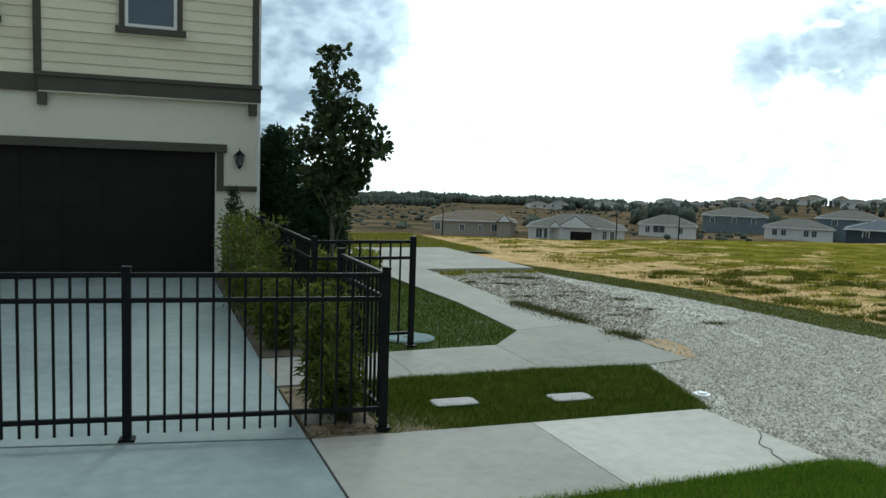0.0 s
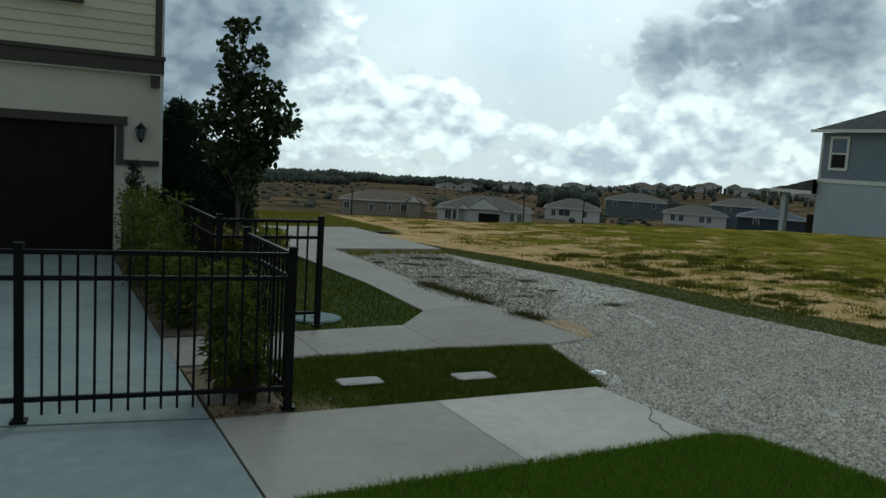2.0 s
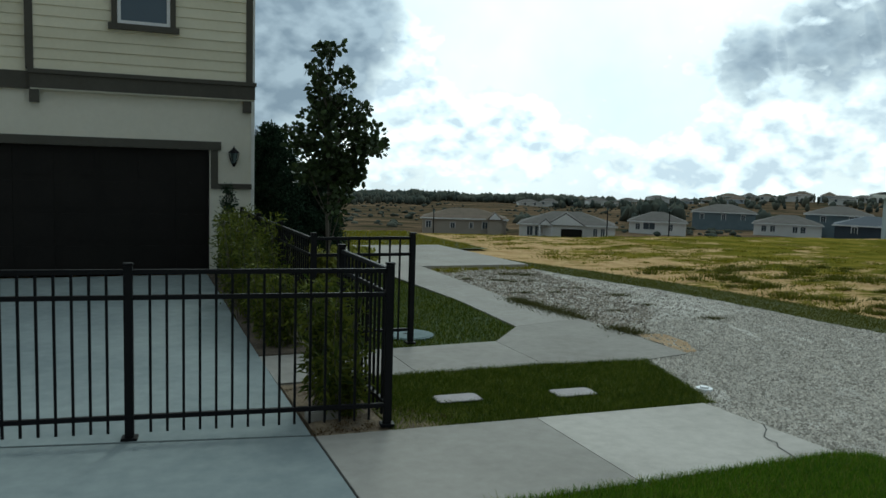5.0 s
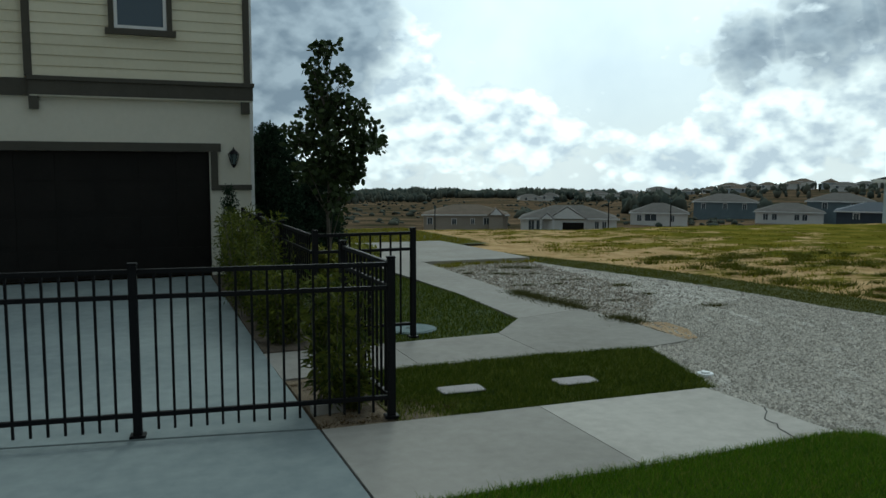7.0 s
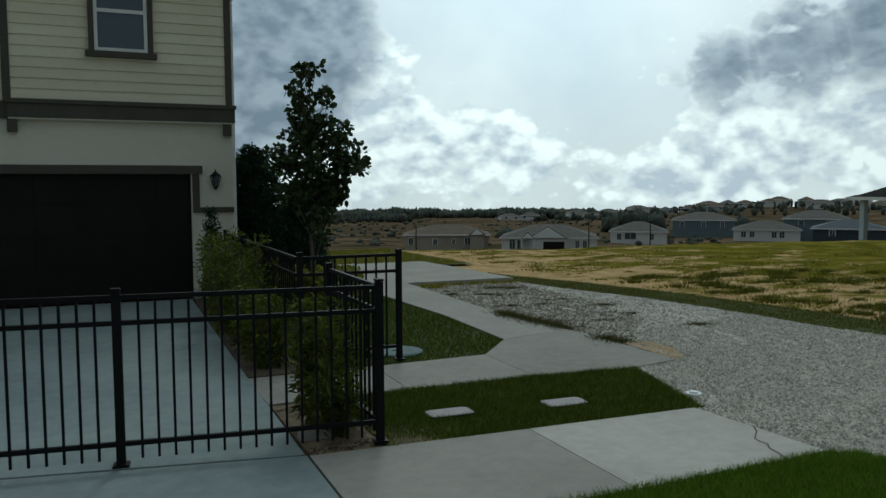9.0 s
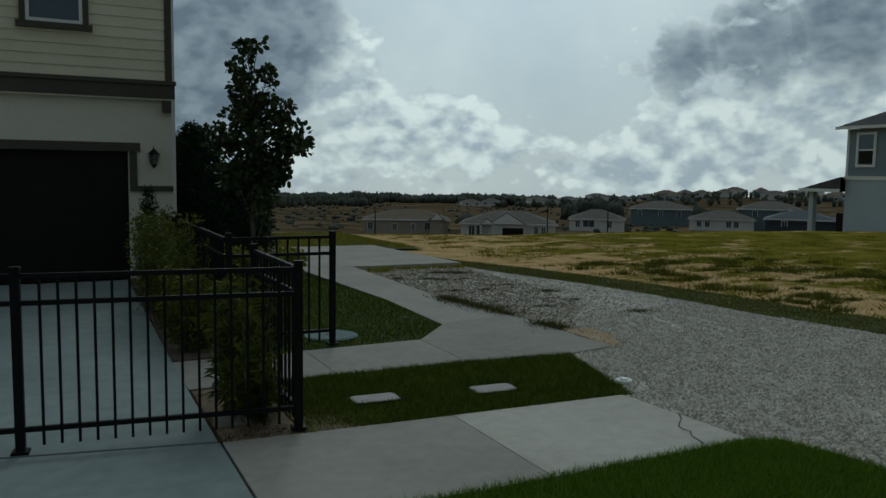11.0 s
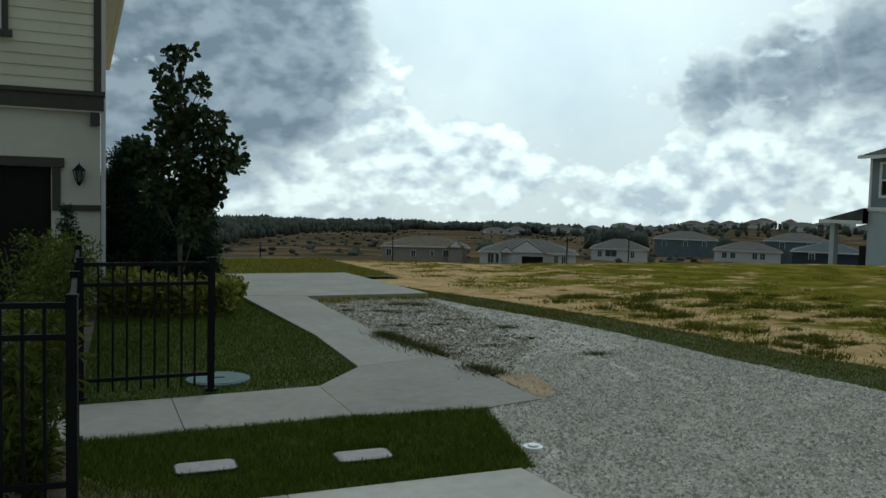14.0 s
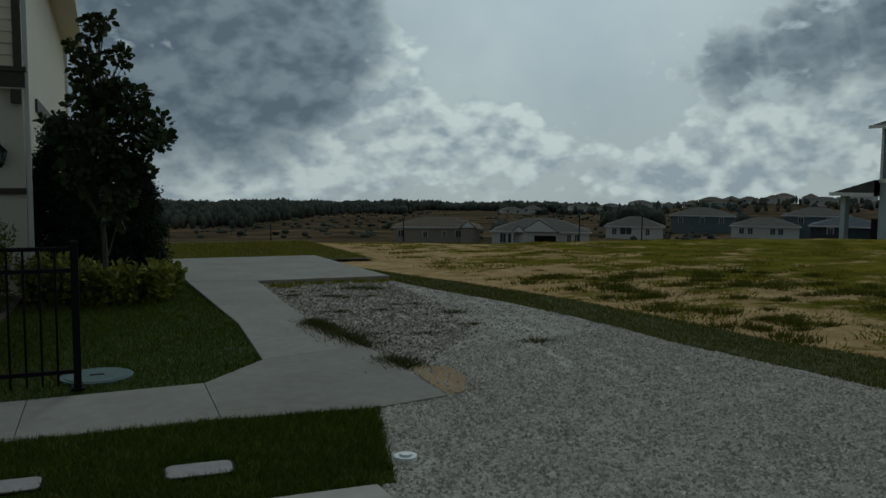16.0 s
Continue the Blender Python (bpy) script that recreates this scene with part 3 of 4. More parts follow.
# lap siding
for k in range(15):
    z0 = 3.40 + 0.171 * k
    for x0, x1, yy in ((-6.0, -1.33, HY), (-1.21, HX - 0.1, HY - 0.06)):
        if x0 < -2 and k == 0:
            z0b = 3.362
        else:
            z0b = z0
        bm = bmesh.new()
        vs = [bm.verts.new(p) for p in ((x0, yy - 0.022, z0b), (x1, yy - 0.022, z0b), (x1, yy - 0.004, z0 + 0.170), (x0, yy - 0.004, z0 + 0.170),
                                       (x0, yy + 0.018, z0b), (x1, yy + 0.018, z0b), (x1, yy + 0.018, z0 + 0.170), (x0, yy + 0.018, z0 + 0.170))]
        for f in ((0, 1, 2, 3), (1, 5, 6, 2), (4, 0, 3, 7), (3, 2, 6, 7), (4, 5, 1, 0)):
            bm.faces.new([vs[i] for i in f])
        if z0 + 0.17 < HZ + 0.1:
            part("siding_board", bm, M_SIDING, house)
hpart("wall", [(-1.3, HX, HY - 0.042, HY + 0.018, 3.402, HZ)], M_SIDING)
for x0, x1 in ((-1.33, -1.21), (HX - 0.1, HX + 0.012)):
    hpart("corner_board", [(x0, x1, HY - 0.095, HY + 0.02, 3.402, HZ)], M_TRIM)


def window(x0, x1, z0, z1, y):
    w = hpart("window", [(x0, x1, y - 0.01, y + 0.01, z0, z1)], M_GLASS, "dark window glass")
    t = 0.055
    hpart("window_frame", [(x0 - t, x0, y - 0.045, y, z0 - t, z1 + t), (x1, x1 + t, y - 0.045, y, z0 - t, z1 + t), (x0, x1, y - 0.045, y, z0 - t, z0), (x0, x1, y - 0.045, y, z1, z1 + t),
                           (x0, x1, y - 0.035, y, (z0 + z1) / 2 - 0.03, (z0 + z1) / 2 + 0.03)], M_WHITE, "white window frame", parent=w)
    a, b = x0 - t - 0.003, x1 + t + 0.003
    hpart("casing", [(a - 0.085, a, y - 0.06, y, z0 - t, z1 + t), (b, b + 0.085, y - 0.06, y, z0 - t, z1 + t), (a - 0.085, b + 0.085, y - 0.06, y, z1 + t + 0.002, z1 + t + 0.10)], M_TRIM, parent=w)
    hpart("sill", [(a - 0.14, b + 0.14, y - 0.085, y, z0 - t - 0.10, z0 - t - 0.003)], M_TRIM, parent=w)


window(0.10, 0.82, 4.28, 5.5, HY - 0.085)
window(-2.75, -1.98, 4.28, 5.5, HY - 0.03)
hpart("eave_soffit", [(-6.5, HX + 0.45, HY - 0.45, 30.45, HZ + 0.002, HZ + 0.05)], M_GUTTER, "cream soffit")
hpart("gutter", [(HX + 0.452, HX + 0.56, HY - 0.45, 30.4, HZ - 0.02, HZ + 0.12), (-6.5, HX + 0.56, HY - 0.56, HY - 0.452, HZ - 0.02, HZ + 0.12)], M_GUTTER, bevel=0.012)
hpart("side_belt", [(HX, HX + 0.04, 17.0, 29.9, 2.94, 3.16)], M_TRIM)
hpart("downspout", [(HX + 0.01, HX + 0.08, HY + 0.10, HY + 0.19, 0.1, HZ - 0.02)], M_WHITE, "pale downspout", bevel=0.01)
hpart("downspout", [(HX + 0.01, HX + 0.09, 29.6, 29.7, 0.1, HZ - 0.02)], M_WHITE, bevel=0.01)
bm = bmesh.new()
rv = [bm.verts.new(p) for p in ((-6.5, HY - 0.45, HZ + 0.055), (HX + 0.45, HY - 0.45, HZ + 0.055), (HX + 0.45, 30.45, HZ + 0.055), (-6.5, 30.45, HZ + 0.055), (-2, HY + 4, HZ + 1.9), (-2, 26, HZ + 1.9))]
for f in ((0, 1, 4), (1, 2, 5, 4), (2, 3, 5), (3, 0, 4, 5)):
    bm.faces.new([rv[i] for i in f])
part("roof", bm, M_ROOF, house, "grey shingle hip roof")


# ---- fence ----
def fence(name, label, posts, panels, at, rz):
    """posts: places along the run; panels: (from, to)."""
    f = thing(name, label, "fence", at, rz)
    for s in posts:
        part("post", boxes((s - 0.03, s + 0.03, -0.03, 0.03, 0, 1.24), (s - 0.034, s + 0.034, -0.034, 0.034, 1.241, 1.26), bevel=0.004), M_BLACK, f)
        part("base_plate", boxes((s - 0.055, s + 0.055, -0.055, 0.055, 0.0, 0.022), bevel=0.004), M_BLACK, f)
    pick = mesh_of("picket", boxes((-0.009, 0.009, -0.009, 0.009, 0.05, 1.185)), M_BLACK)
    for a, b in panels:
        for z in (0.145, 1.0, 1.18):
            part("rail", boxes((a, b, -0.018, 0.018, z, z + 0.034), bevel=0.003), M_BLACK, f)
        n = max(1, round((b - a) / 0.112))
        for i in range(1, n):
            o = new("picket", pick)
            o.parent = f
            o.location = (a + (b - a) * i / n, 0, 0)
    return f


FX, FY = 1.937, 5.62
fence("fence", "black aluminium picket fence along the driveway front", [-1.85 * i for i in range(4)], [(-1.85 * (i + 1) + 0.03, -1.85 * i - 0.03) for i in range(3)], (FX, FY, 0), -7.1)
fence("fence", "short black aluminium picket fence beside planting bed", [1.42], [(0.03, 1.39)], (FX, FY, 0), 90)
fence("fence", "short black aluminium picket fence on the side lawn", [0.03, 1.15], [(0.06, 1.12)], (FX, 8.32, 0), 0)
fence("fence", "black aluminium picket fence running back to the house", [1.75, 3.5, 5.2], [(0.03, 1.72), (1.78, 3.47), (3.53, 5.17)], (FX, 8.32, 0), 90)


# ---- planting ----
def tree(name, label, at, prof, clumps, per, size, material, seed, trunk, r0, long=1.8, lobes=()):
    """prof: (height, half width) down the crown."""
    rnd = random.Random(seed)
    t = thing(name, label, "tree", at)
    bm = bmesh.new()
    top = prof[0][0]
    pts = [Vector((rnd.uniform(-0.03, 0.03) * (k > 0), rnd.uniform(-0.03, 0.03) * (k > 0), top * 0.96 * k / 7)) for k in range(8)]
    for k in range(7):
        limb(bm, pts[k], pts[k + 1], r0 * (1 - k / 7.6), r0 * (1 - (k + 1) / 7.6))
    cs, rs = [], []
    zs, ws = [p[0] for p in prof][::-1], [p[1] for p in prof][::-1]
    for _ in range(clumps):
        while True:
            z = rnd.uniform(zs[0], zs[-1])
            if rnd.random() < (np.interp(z, zs, ws) + 0.08) / (max(ws) + 0.08):
                break
        w = float(np.interp(z, zs, ws))
        a, r = rnd.uniform(0, 6.283), w * math.sqrt(rnd.random())
        c = (r * math.cos(a), r * math.sin(a), z)
        if lobes:
            lx, lz, lr = rnd.choices(lobes, [q[2] ** 2 for q in lobes])[0]
            d = Vector((rnd.gauss(0, 1), rnd.gauss(0, 1), rnd.gauss(0, 1))).normalized() * lr * rnd.random() ** 0.4
            c = (lx + d.x, d.y + rnd.uniform(-0.3, 0.3) * min(1, lr * 2.5), lz + d.z)
            z, r = c[2], abs(c[0])
        cs.append(c)
        rs.append(rnd.uniform(0.75, 1.25) * trunk)
        if rnd.random() < 0.5:
            k = min(6, max(0, int((z - 0.35 * r - 0.15) / (top * 0.96) * 7)))
            limb(bm, pts[k], c, 0.012, 0.004, 5)
    part("trunk", bm, M_BARK, t)
    o = new("crown", leaves("crown", cs, rs, per, size, material, seed, long, shell=0.15))
    o.parent = t
    return t


tree("magnolia_tree", "young upright magnolia tree with glossy dark leaves", (3.33, 13.2, 0),
     [(4.08, 0.13), (3.85, 0.20), (3.55, 0.13), (3.4, 0.26), (3.2, 0.44), (2.95, 0.58), (2.7, 0.54), (2.4, 0.82), (2.05, 0.80), (1.6, 0.62), (1.2, 0.35), (0.9, 0.2)], 200, 20, 0.078, M_MAG, 4, 0.11, 0.045, 1.35,
     [(-0.03, 3.86, 0.19), (-0.2, 3.42, 0.22), (0.25, 3.5, 0.10), (0.34, 2.98, 0.32), (-0.1, 2.95, 0.30), (-0.5, 2.42, 0.24), (0.58, 2.42, 0.32), (0.0, 2.35, 0.36), (0.3, 1.85, 0.32), (-0.32, 1.85, 0.28), (0.12, 1.4, 0.26)])
tree("cedar_tree", "dense dark conical cedar beside house wall", (2.78, 15.7, 0),
     [(2.68, 0.16), (2.35, 0.40), (1.9, 0.54), (1.4, 0.72), (0.8, 0.92), (0.2, 0.98)], 620, 130, 0.027, M_CEDAR, 9, 0.16, 0.06)
tree("cedar_tree", "smaller dark cedar against the first", (3.75, 15.9, 0),
     [(2.05, 0.12), (1.7, 0.32), (1.2, 0.46), (0.6, 0.52), (0.15, 0.5)], 300, 120, 0.027, M_CEDAR, 10, 0.16, 0.05)
tree("cypress_shrub", "small narrow dark green cypress shrub by garage", (1.76, 13.95, 0),
     [(1.66, 0.03), (1.45, 0.09), (1.0, 0.15), (0.5, 0.17), (0.1, 0.15)], 110, 40, 0.022, M_CEDAR, 12, 0.08, 0.025)


def shrub(name, label, at, h, w, stems, per, size, material, seed, long=3.0, droop=0.3):
    """Upright stems, each with leaves along it."""
    rnd = random.Random(seed)
    t = thing(name, label, "shrub", at)
    bm = bmesh.new()
    cs, rs = [], []
    for _ in range(stems):
        a, r = rnd.uniform(0, 6.283), w * math.sqrt(rnd.random())
        hh = h * rnd.uniform(0.55, 1.0)
        b = Vector((r * 0.5 * math.cos(a), r * 0.5 * math.sin(a), 0))
        e = Vector((r * math.cos(a), r * math.sin(a), hh))
        limb(bm, b, e, 0.006, 0.003, 4)
        for k in range(6):
            cs.append(tuple(b.lerp(e, 0.18 + 0.16 * k)))
            rs.append(w * 0.28)
    part("woody_base", bm, M_BARK, t)
    o = new("foliage", leaves("foliage", cs, rs, per, size, material, seed, long, droop, 0.1))
    o.parent = t
    return t


shrub("bamboo_shrub", "yellow-green narrow-leaved shrub behind the fence corner", (1.62, 6.3, 0), 1.06, 0.32, 18, 16, 0.024, M_BUSH, 21, 4.6)
shrub("bamboo_shrub", "low narrow-leaved shrub beside the fence", (1.66, 6.0, 0), 0.55, 0.2, 10, 16, 0.024, M_BUSH, 22, 4.0)
for i, (x, y, h, w) in enumerate(((1.66, 8.6, 0.85, 0.26), (1.68, 9.4, 1.05, 0.3), (1.62, 10.2, 1.3, 0.34), (1.62, 11.1, 1.35, 0.36), (1.72, 12.0, 1.3, 0.36), (1.85, 12.9, 1.2, 0.34))):
    shrub("leafy_shrub", "yellow-green feathery shrub beside the driveway", (x, y, 0), h, w * 1.15, 24, 22, 0.022, M_BUSH, 30 + i, 3.2)
for i, (x, y, h, w) in enumerate(((2.45, 13.75, 0.62, 0.32), (2.95, 13.45, 0.55, 0.32), (3.45, 13.35, 0.55, 0.32), (4.0, 13.5, 0.5, 0.3), (2.7, 14.2, 0.6, 0.3), (4.15, 14.0, 0.5, 0.3))):
    shrub("croton_shrub", "low lime-yellow broad-leaved shrub under magnolia", (x, y, 0), h, w, 22, 14, 0.05, M_LIME, 50 + i, 1.8, 0.0)

# ---- small things by the walk ----
lantern = thing("wall_lantern", "small black wall lantern beside garage door", "lamp", (1.93, HY, 2.10))
part("back_plate", boxes((-0.045, 0.045, -0.02, -0.002, -0.10, 0.06), bevel=0.004), M_BLACK, lantern)
part("arm", boxes((-0.012, 0.012, -0.11, -0.02, 0.075, 0.095), (-0.012, 0.012, -0.035, -0.015, 0.0, 0.08)), M_BLACK, lantern)
bm = bmesh.new()
cone(bm, 0.115, 0.02, 0.055, 0.145, 0, -0.11, 6)
cone(bm, 0.014, 0.004, 0.145, 0.19, 0, -0.11, 6)
part("cap", bm, M_BLACK, lantern)
bm = bmesh.new()
for k in range(6):
    a = k * math.pi / 3
    limb(bm, (0.045 * math.cos(a), -0.11 + 0.045 * math.sin(a), -0.12), (0.088 * math.cos(a), -0.11 + 0.088 * math.sin(a), 0.055), 0.007, 0.007, 4)
cone(bm, 0.015, 0.052, -0.18, -0.12, 0, -0.11, 6)
part("cage", bm, M_BLACK, lantern)
bm = bmesh.new()
cone(bm, 0.038, 0.076, -0.118, 0.054, 0, -0.11, 6)
part("glass", bm, M_COVER, lantern, "frosted pale glass")

for x0, y0, x1, y1, rz in ((2.54, 6.03, 2.96, 6.27, -2), (3.62, 5.90, 4.04, 6.15, -3)):
    b = thing("utility_box", "pale plastic irrigation box lid set flush in lawn", "utility box", ((x0 + x1) / 2, (y0 + y1) / 2, 0), rz, "boxes in the lawn")
    w, d = (x1 - x0) / 2, (y1 - y0) / 2
    part("rim", prism(rounded(w, d, 0.06), -0.1, 0.001), M_BLACK, b)
    part("lid", prism(rounded(w - 0.014, d - 0.014, 0.05), -0.02, 0.005), M_LID, b)
mh = thing("manhole_cover", "round pale blue-grey utility cover in lawn", "manhole cover", (3.23, 8.80, 0))
part("ring", cone(bmesh.new(), 0.315, 0.31, -0.08, 0.002, seg=40), M_COVER, mh)
part("lid", cone(bmesh.new(), 0.275, 0.27, -0.02, 0.008, seg=40), M_COVER, mh)
part("handle", boxes((-0.06, 0.06, -0.02, 0.02, 0.006, 0.013), bevel=0.003), M_BLACK, mh)
cl = thing("cleanout_cap", "small white round pipe cap in gravel", "pipe cap", (5.09, 5.77, 0))
part("pipe", cone(bmesh.new(), 0.075, 0.075, -0.1, 0.012, seg=24), M_WHITE, cl)
part("plug", cone(bmesh.new(), 0.045, 0.04, 0.0, 0.026, seg=16), M_WHITE, cl)
blk = thing("edging_block", "rough concrete block in the sandy bed", "stone block", (1.52, 5.98, 0), 4)
part("block", boxes((-0.13, 0.13, -0.06, 0.06, -0.03, 0.06), bevel=0.012), M_CONC, blk)
bm = bmesh.new()
zig = [(4.825, 4.75), (4.75, 4.64), (4.70, 4.60), (4.60, 4.51), (4.585, 4.44), (4.60, 4.38), (4.53, 4.30), (4.51, 4.20), (4.47, 4.07)]
for (xa, ya), (xb, yb) in zip(zig, zig[1:]):
    vs = [bm.verts.new(p) for p in ((xa - 0.006, ya, 0.004), (xa + 0.006, ya, 0.004), (xb + 0.006, yb, 0.004), (xb - 0.006, yb, 0.004))]
    bm.faces.new(vs)
part("crack", bm, M_JOINT, walk_ob)


# ---- gravel stones, weeds, field tufts ----
def stones(count, region, lo, hi, seed, lift, material=M_STONE):
    rng = np.random.default_rng(seed)
    p = np.array(region)
    a, b = p.min(0), p.max(0)
    x, y = rng.uniform(a[0], b[0], count * 3), rng.uniform(a[1], b[1], count * 3)
    ok = inside(x, y, region)
    x, y = x[ok][:count], y[ok][:count]
    n = len(x)
    s = rng.uniform(lo, hi, n) * rng.uniform(0.6, 1.3, n)
    th = rng.uniform(0, 6.283, n)
    base = np.array([(1, 0, 0), (0, 1, 0), (-1, 0, 0), (0, -1, 0), (0, 0, 0.75)])
    v = np.repeat(base[None], n, 0) * (s[:, None, None] * rng.uniform(0.55, 1.3, (n, 5, 3)))
    c, d = np.cos(th)[:, None], np.sin(th)[:, None]
    q = np.stack([v[..., 0] * c - v[..., 1] * d + x[:, None], v[..., 0] * d + v[..., 1] * c + y[:, None], v[..., 2] + lie(x, y)[:, None] + lift], 2)
    f = np.array([(0, 1, 4), (1, 2, 4), (2, 3, 4), (3, 0, 4)])
    faces = (f[None] + 5 * np.arange(n)[:, None, None]).reshape(-1, 3)
    return raw("gravel", q.reshape(-1, 3).tolist(), faces.tolist(), material)


ROAD = GRAVEL_W + GRAVEL_E[::-1]
NEAR_ROAD = [p for p in GRAVEL_W if 0.5 < p[1] < 9.5] + [p for p in GRAVEL_E[::-1] if 0.5 < p[1] < 9.8]
stuff("grass", blades("grass", LAWN_SEEN, 22000, 0.062, 0.0035, M_BLADE2, -0.02, 71, 1.1), "lighter yellow-green blades in the lawn", "grass")
stuff("grass", blades("grass", LAWN_MID, 10000, 0.058, 0.0034, M_BLADE2, -0.02, 72, 1.1, lambda x, y, r: ~((abs(y - 6.09) < 0.19) & ((abs(x - 2.75) < 0.23) | (abs(x - 3.83) < 0.22)))), "lighter yellow-green blades in the lawn", "grass")
stuff("grass", blades("grass", LAWN_SIDE, 14000, 0.05, 0.005, M_BLADE2, -0.02, 73, 1.0, lambda x, y, r: np.hypot(x - 3.23, y - 8.80) > 0.33), "lighter yellow-green blades in the lawn", "grass")
stuff("gravel", stones(105000, NEAR_ROAD, 0.009, 0.024, 7, -0.018), "loose pale grey crushed stones", "gravel")
stuff("gravel", stones(45000, ROAD, 0.012, 0.026, 8, -0.018), "loose pale grey crushed stones", "gravel")
ROUGH = [(5.95, 7.9), (7.4, 9.6), (7.9, 12.0), (8.1, 14.9), (5.80, 14.9), (5.72, 11.0), (5.9, 9.2)]
stuff("gravel", stones(7000, ROUGH, 0.010, 0.030, 9, -0.016, M_STONE_B), "brownish dusty stones on the older part of road", "gravel")
structure(sheet("ground_sand", [(5.96, 7.1), (5.95, 7.6), (6.02, 8.2)], [(6.12, 7.12), (6.36, 7.6), (6.36, 8.02)], 12, 10, -0.004, M_SAND, 0.006), "small patch of orange sand beside the walk", "sand")


def clumps(name, spots, per, spread, height, width, material, seed, lift=-0.03, lean=0.9):
    rng = np.random.default_rng(seed)
    sp = np.array(spots)
    k = np.repeat(np.arange(len(sp)), per)
    n = len(k)
    r = spread * sp[k, 2] * np.abs(rng.normal(0, 0.6, n))
    t = rng.uniform(0, 6.283, n)
    x, y = sp[k, 0] + r * np.cos(t) * sp[k, 3], sp[k, 1] + r * np.sin(t)
    a, h = rng.uniform(0, 6.283, n), height * sp[k, 2] * rng.uniform(0.3, 1.2, n)
    w, tip = width * rng.uniform(0.6, 1.4, n), rng.uniform(0, 1.0, n) * height * lean
    z = lie(x, y) + lift
    v = np.empty((n, 3, 3))
    v[:, 0] = np.stack([x - np.cos(a) * w, y - np.sin(a) * w, z], 1)
    v[:, 1] = np.stack([x + np.cos(a) * w, y + np.sin(a) * w, z], 1)
    v[:, 2] = np.stack([x + np.cos(t) * tip, y + np.sin(t) * tip, z + h], 1)
    return raw(name, v.reshape(-1, 3).tolist(), np.arange(n * 3).reshape(-1, 3).tolist(), material)


rw = random.Random(77)
edge = [(5.70 + 0.02 * rw.random(), 10.9 - 0.08 * k, rw.uniform(0.6, 1.2), 1) for k in range(6)]
edge += [(5.74 + 0.021 * k, 10.4 - 0.16 * k, rw.uniform(0.8, 1.5), 1.1) for k in range(8)]
edge += [(5.92 + 0.03 * k, 8.5 - 0.11 * k, rw.uniform(0.8, 1.3), 1.1) for k in range(4)]
edge += [(7.70, 11.0, 0.9, 1.6), (7.78, 8.8, 0.8, 1.9), (7.45, 13.8, 1.1, 1.9), (7.1, 14.0, 0.9, 1.9), (6.5, 13.2, 0.6, 1.6), (6.3, 11.6, 0.5, 1.6)]
edge += [(rw.uniform(5.9, 7.6), rw.uniform(9.5, 14.2), rw.uniform(0.25, 0.5), 1.5) for _ in range(14)]
litter = [(rw.uniform(1.42, 1.9), rw.uniform(5.52, 6.9), rw.uniform(0.3, 0.8), 1.3) for _ in range(16)] + [(rw.uniform(2.0, 2.5), rw.uniform(5.5, 6.1), rw.uniform(0.3, 0.7), 1.3) for _ in range(12)]
stuff("litter", clumps("litter", litter, 60, 0.14, 0.025, 0.006, M_LITTER, 64, -0.012), "dry brown leaf litter in the sandy bed", "leaf litter")
north = [(5.95 + 0.2 * i + rw.uniform(-0.1, 0.1), 14.85 + rw.uniform(-0.35, 0.2), rw.uniform(0.6, 1.3), 1.6) for i in range(12)]
stuff("weeds", clumps("weeds", north, 130, 0.17, 0.075, 0.006, M_DRYB, 65, -0.016), "pale dry weeds at the pad edge", "weeds")
stuff("weeds", clumps("weeds", edge, 300, 0.18, 0.06, 0.005, M_WEED, 60, -0.016, 1.6), "low dull green weeds growing through gravel", "weeds")
dark = [(rw.uniform(10.2, 14 + 16 * rw.random()), rw.uniform(-1, 26), rw.uniform(0.5, 1.4), rw.uniform(1, 2.2)) for _ in range(460)]
stuff("field_weeds", clumps("field_weeds", dark, 90, 0.34, 0.05, 0.012, M_DRYB, 61, -0.06, 1.5), "scattered yellow-green weed tufts in sandy field", "weeds")
dark = [(rw.uniform(10.4, 17), rw.uniform(1, 15), rw.uniform(0.6, 1.3), rw.uniform(1.2, 2.4)) for _ in range(170)]
stuff("field_weeds", clumps("field_weeds", dark, 170, 0.19, 0.08, 0.011, M_STRIPB, 62, -0.06, 1.2), "dark green weed tufts in bare sand", "weeds")


# ---- houses across the field ----
def at_way(az, d):
    return d * math.sin(radians(az)), d * math.cos(radians(az))


def hip(bm, w, d, z0, rise, over=0.4):
    x, y0, y1 = w / 2 + over, -over, d + over
    ins = min(x, (y1 - y0) / 2) * 0.98
    v = [bm.verts.new(p) for p in ((-x, y0, z0), (x, y0, z0), (x, y1, z0), (-x, y1, z0), (-x + ins, y0 + ins, z0 + rise), (x - ins, y0 + ins, z0 + rise), (x - ins, y1 - ins, z0 + rise), (-x + ins, y1 - ins, z0 + rise))]
    for f in ((0, 1, 5, 4), (1, 2, 6, 5), (2, 3, 7, 6), (3, 0, 4, 7), (4, 5, 6, 7), (3, 2, 1, 0)):
        bm.faces.new([v[i] for i in f])
    return bm


def gable(bm, x0, x1, y0, y1, z0, rise):
    m = (x0 + x1) / 2
    v = [bm.verts.new(p) for p in ((x0, y0, z0), (x1, y0, z0), (m, y0, z0 + rise), (x0, y1, z0), (x1, y1, z0), (m, y1, z0 + rise))]
    for f in ((0, 1, 2), (5, 4, 3), (0, 2, 5, 3), (1, 4, 5, 2), (0, 3, 4, 1)):
        bm.faces.new([v[i] for i in f])
    return bm


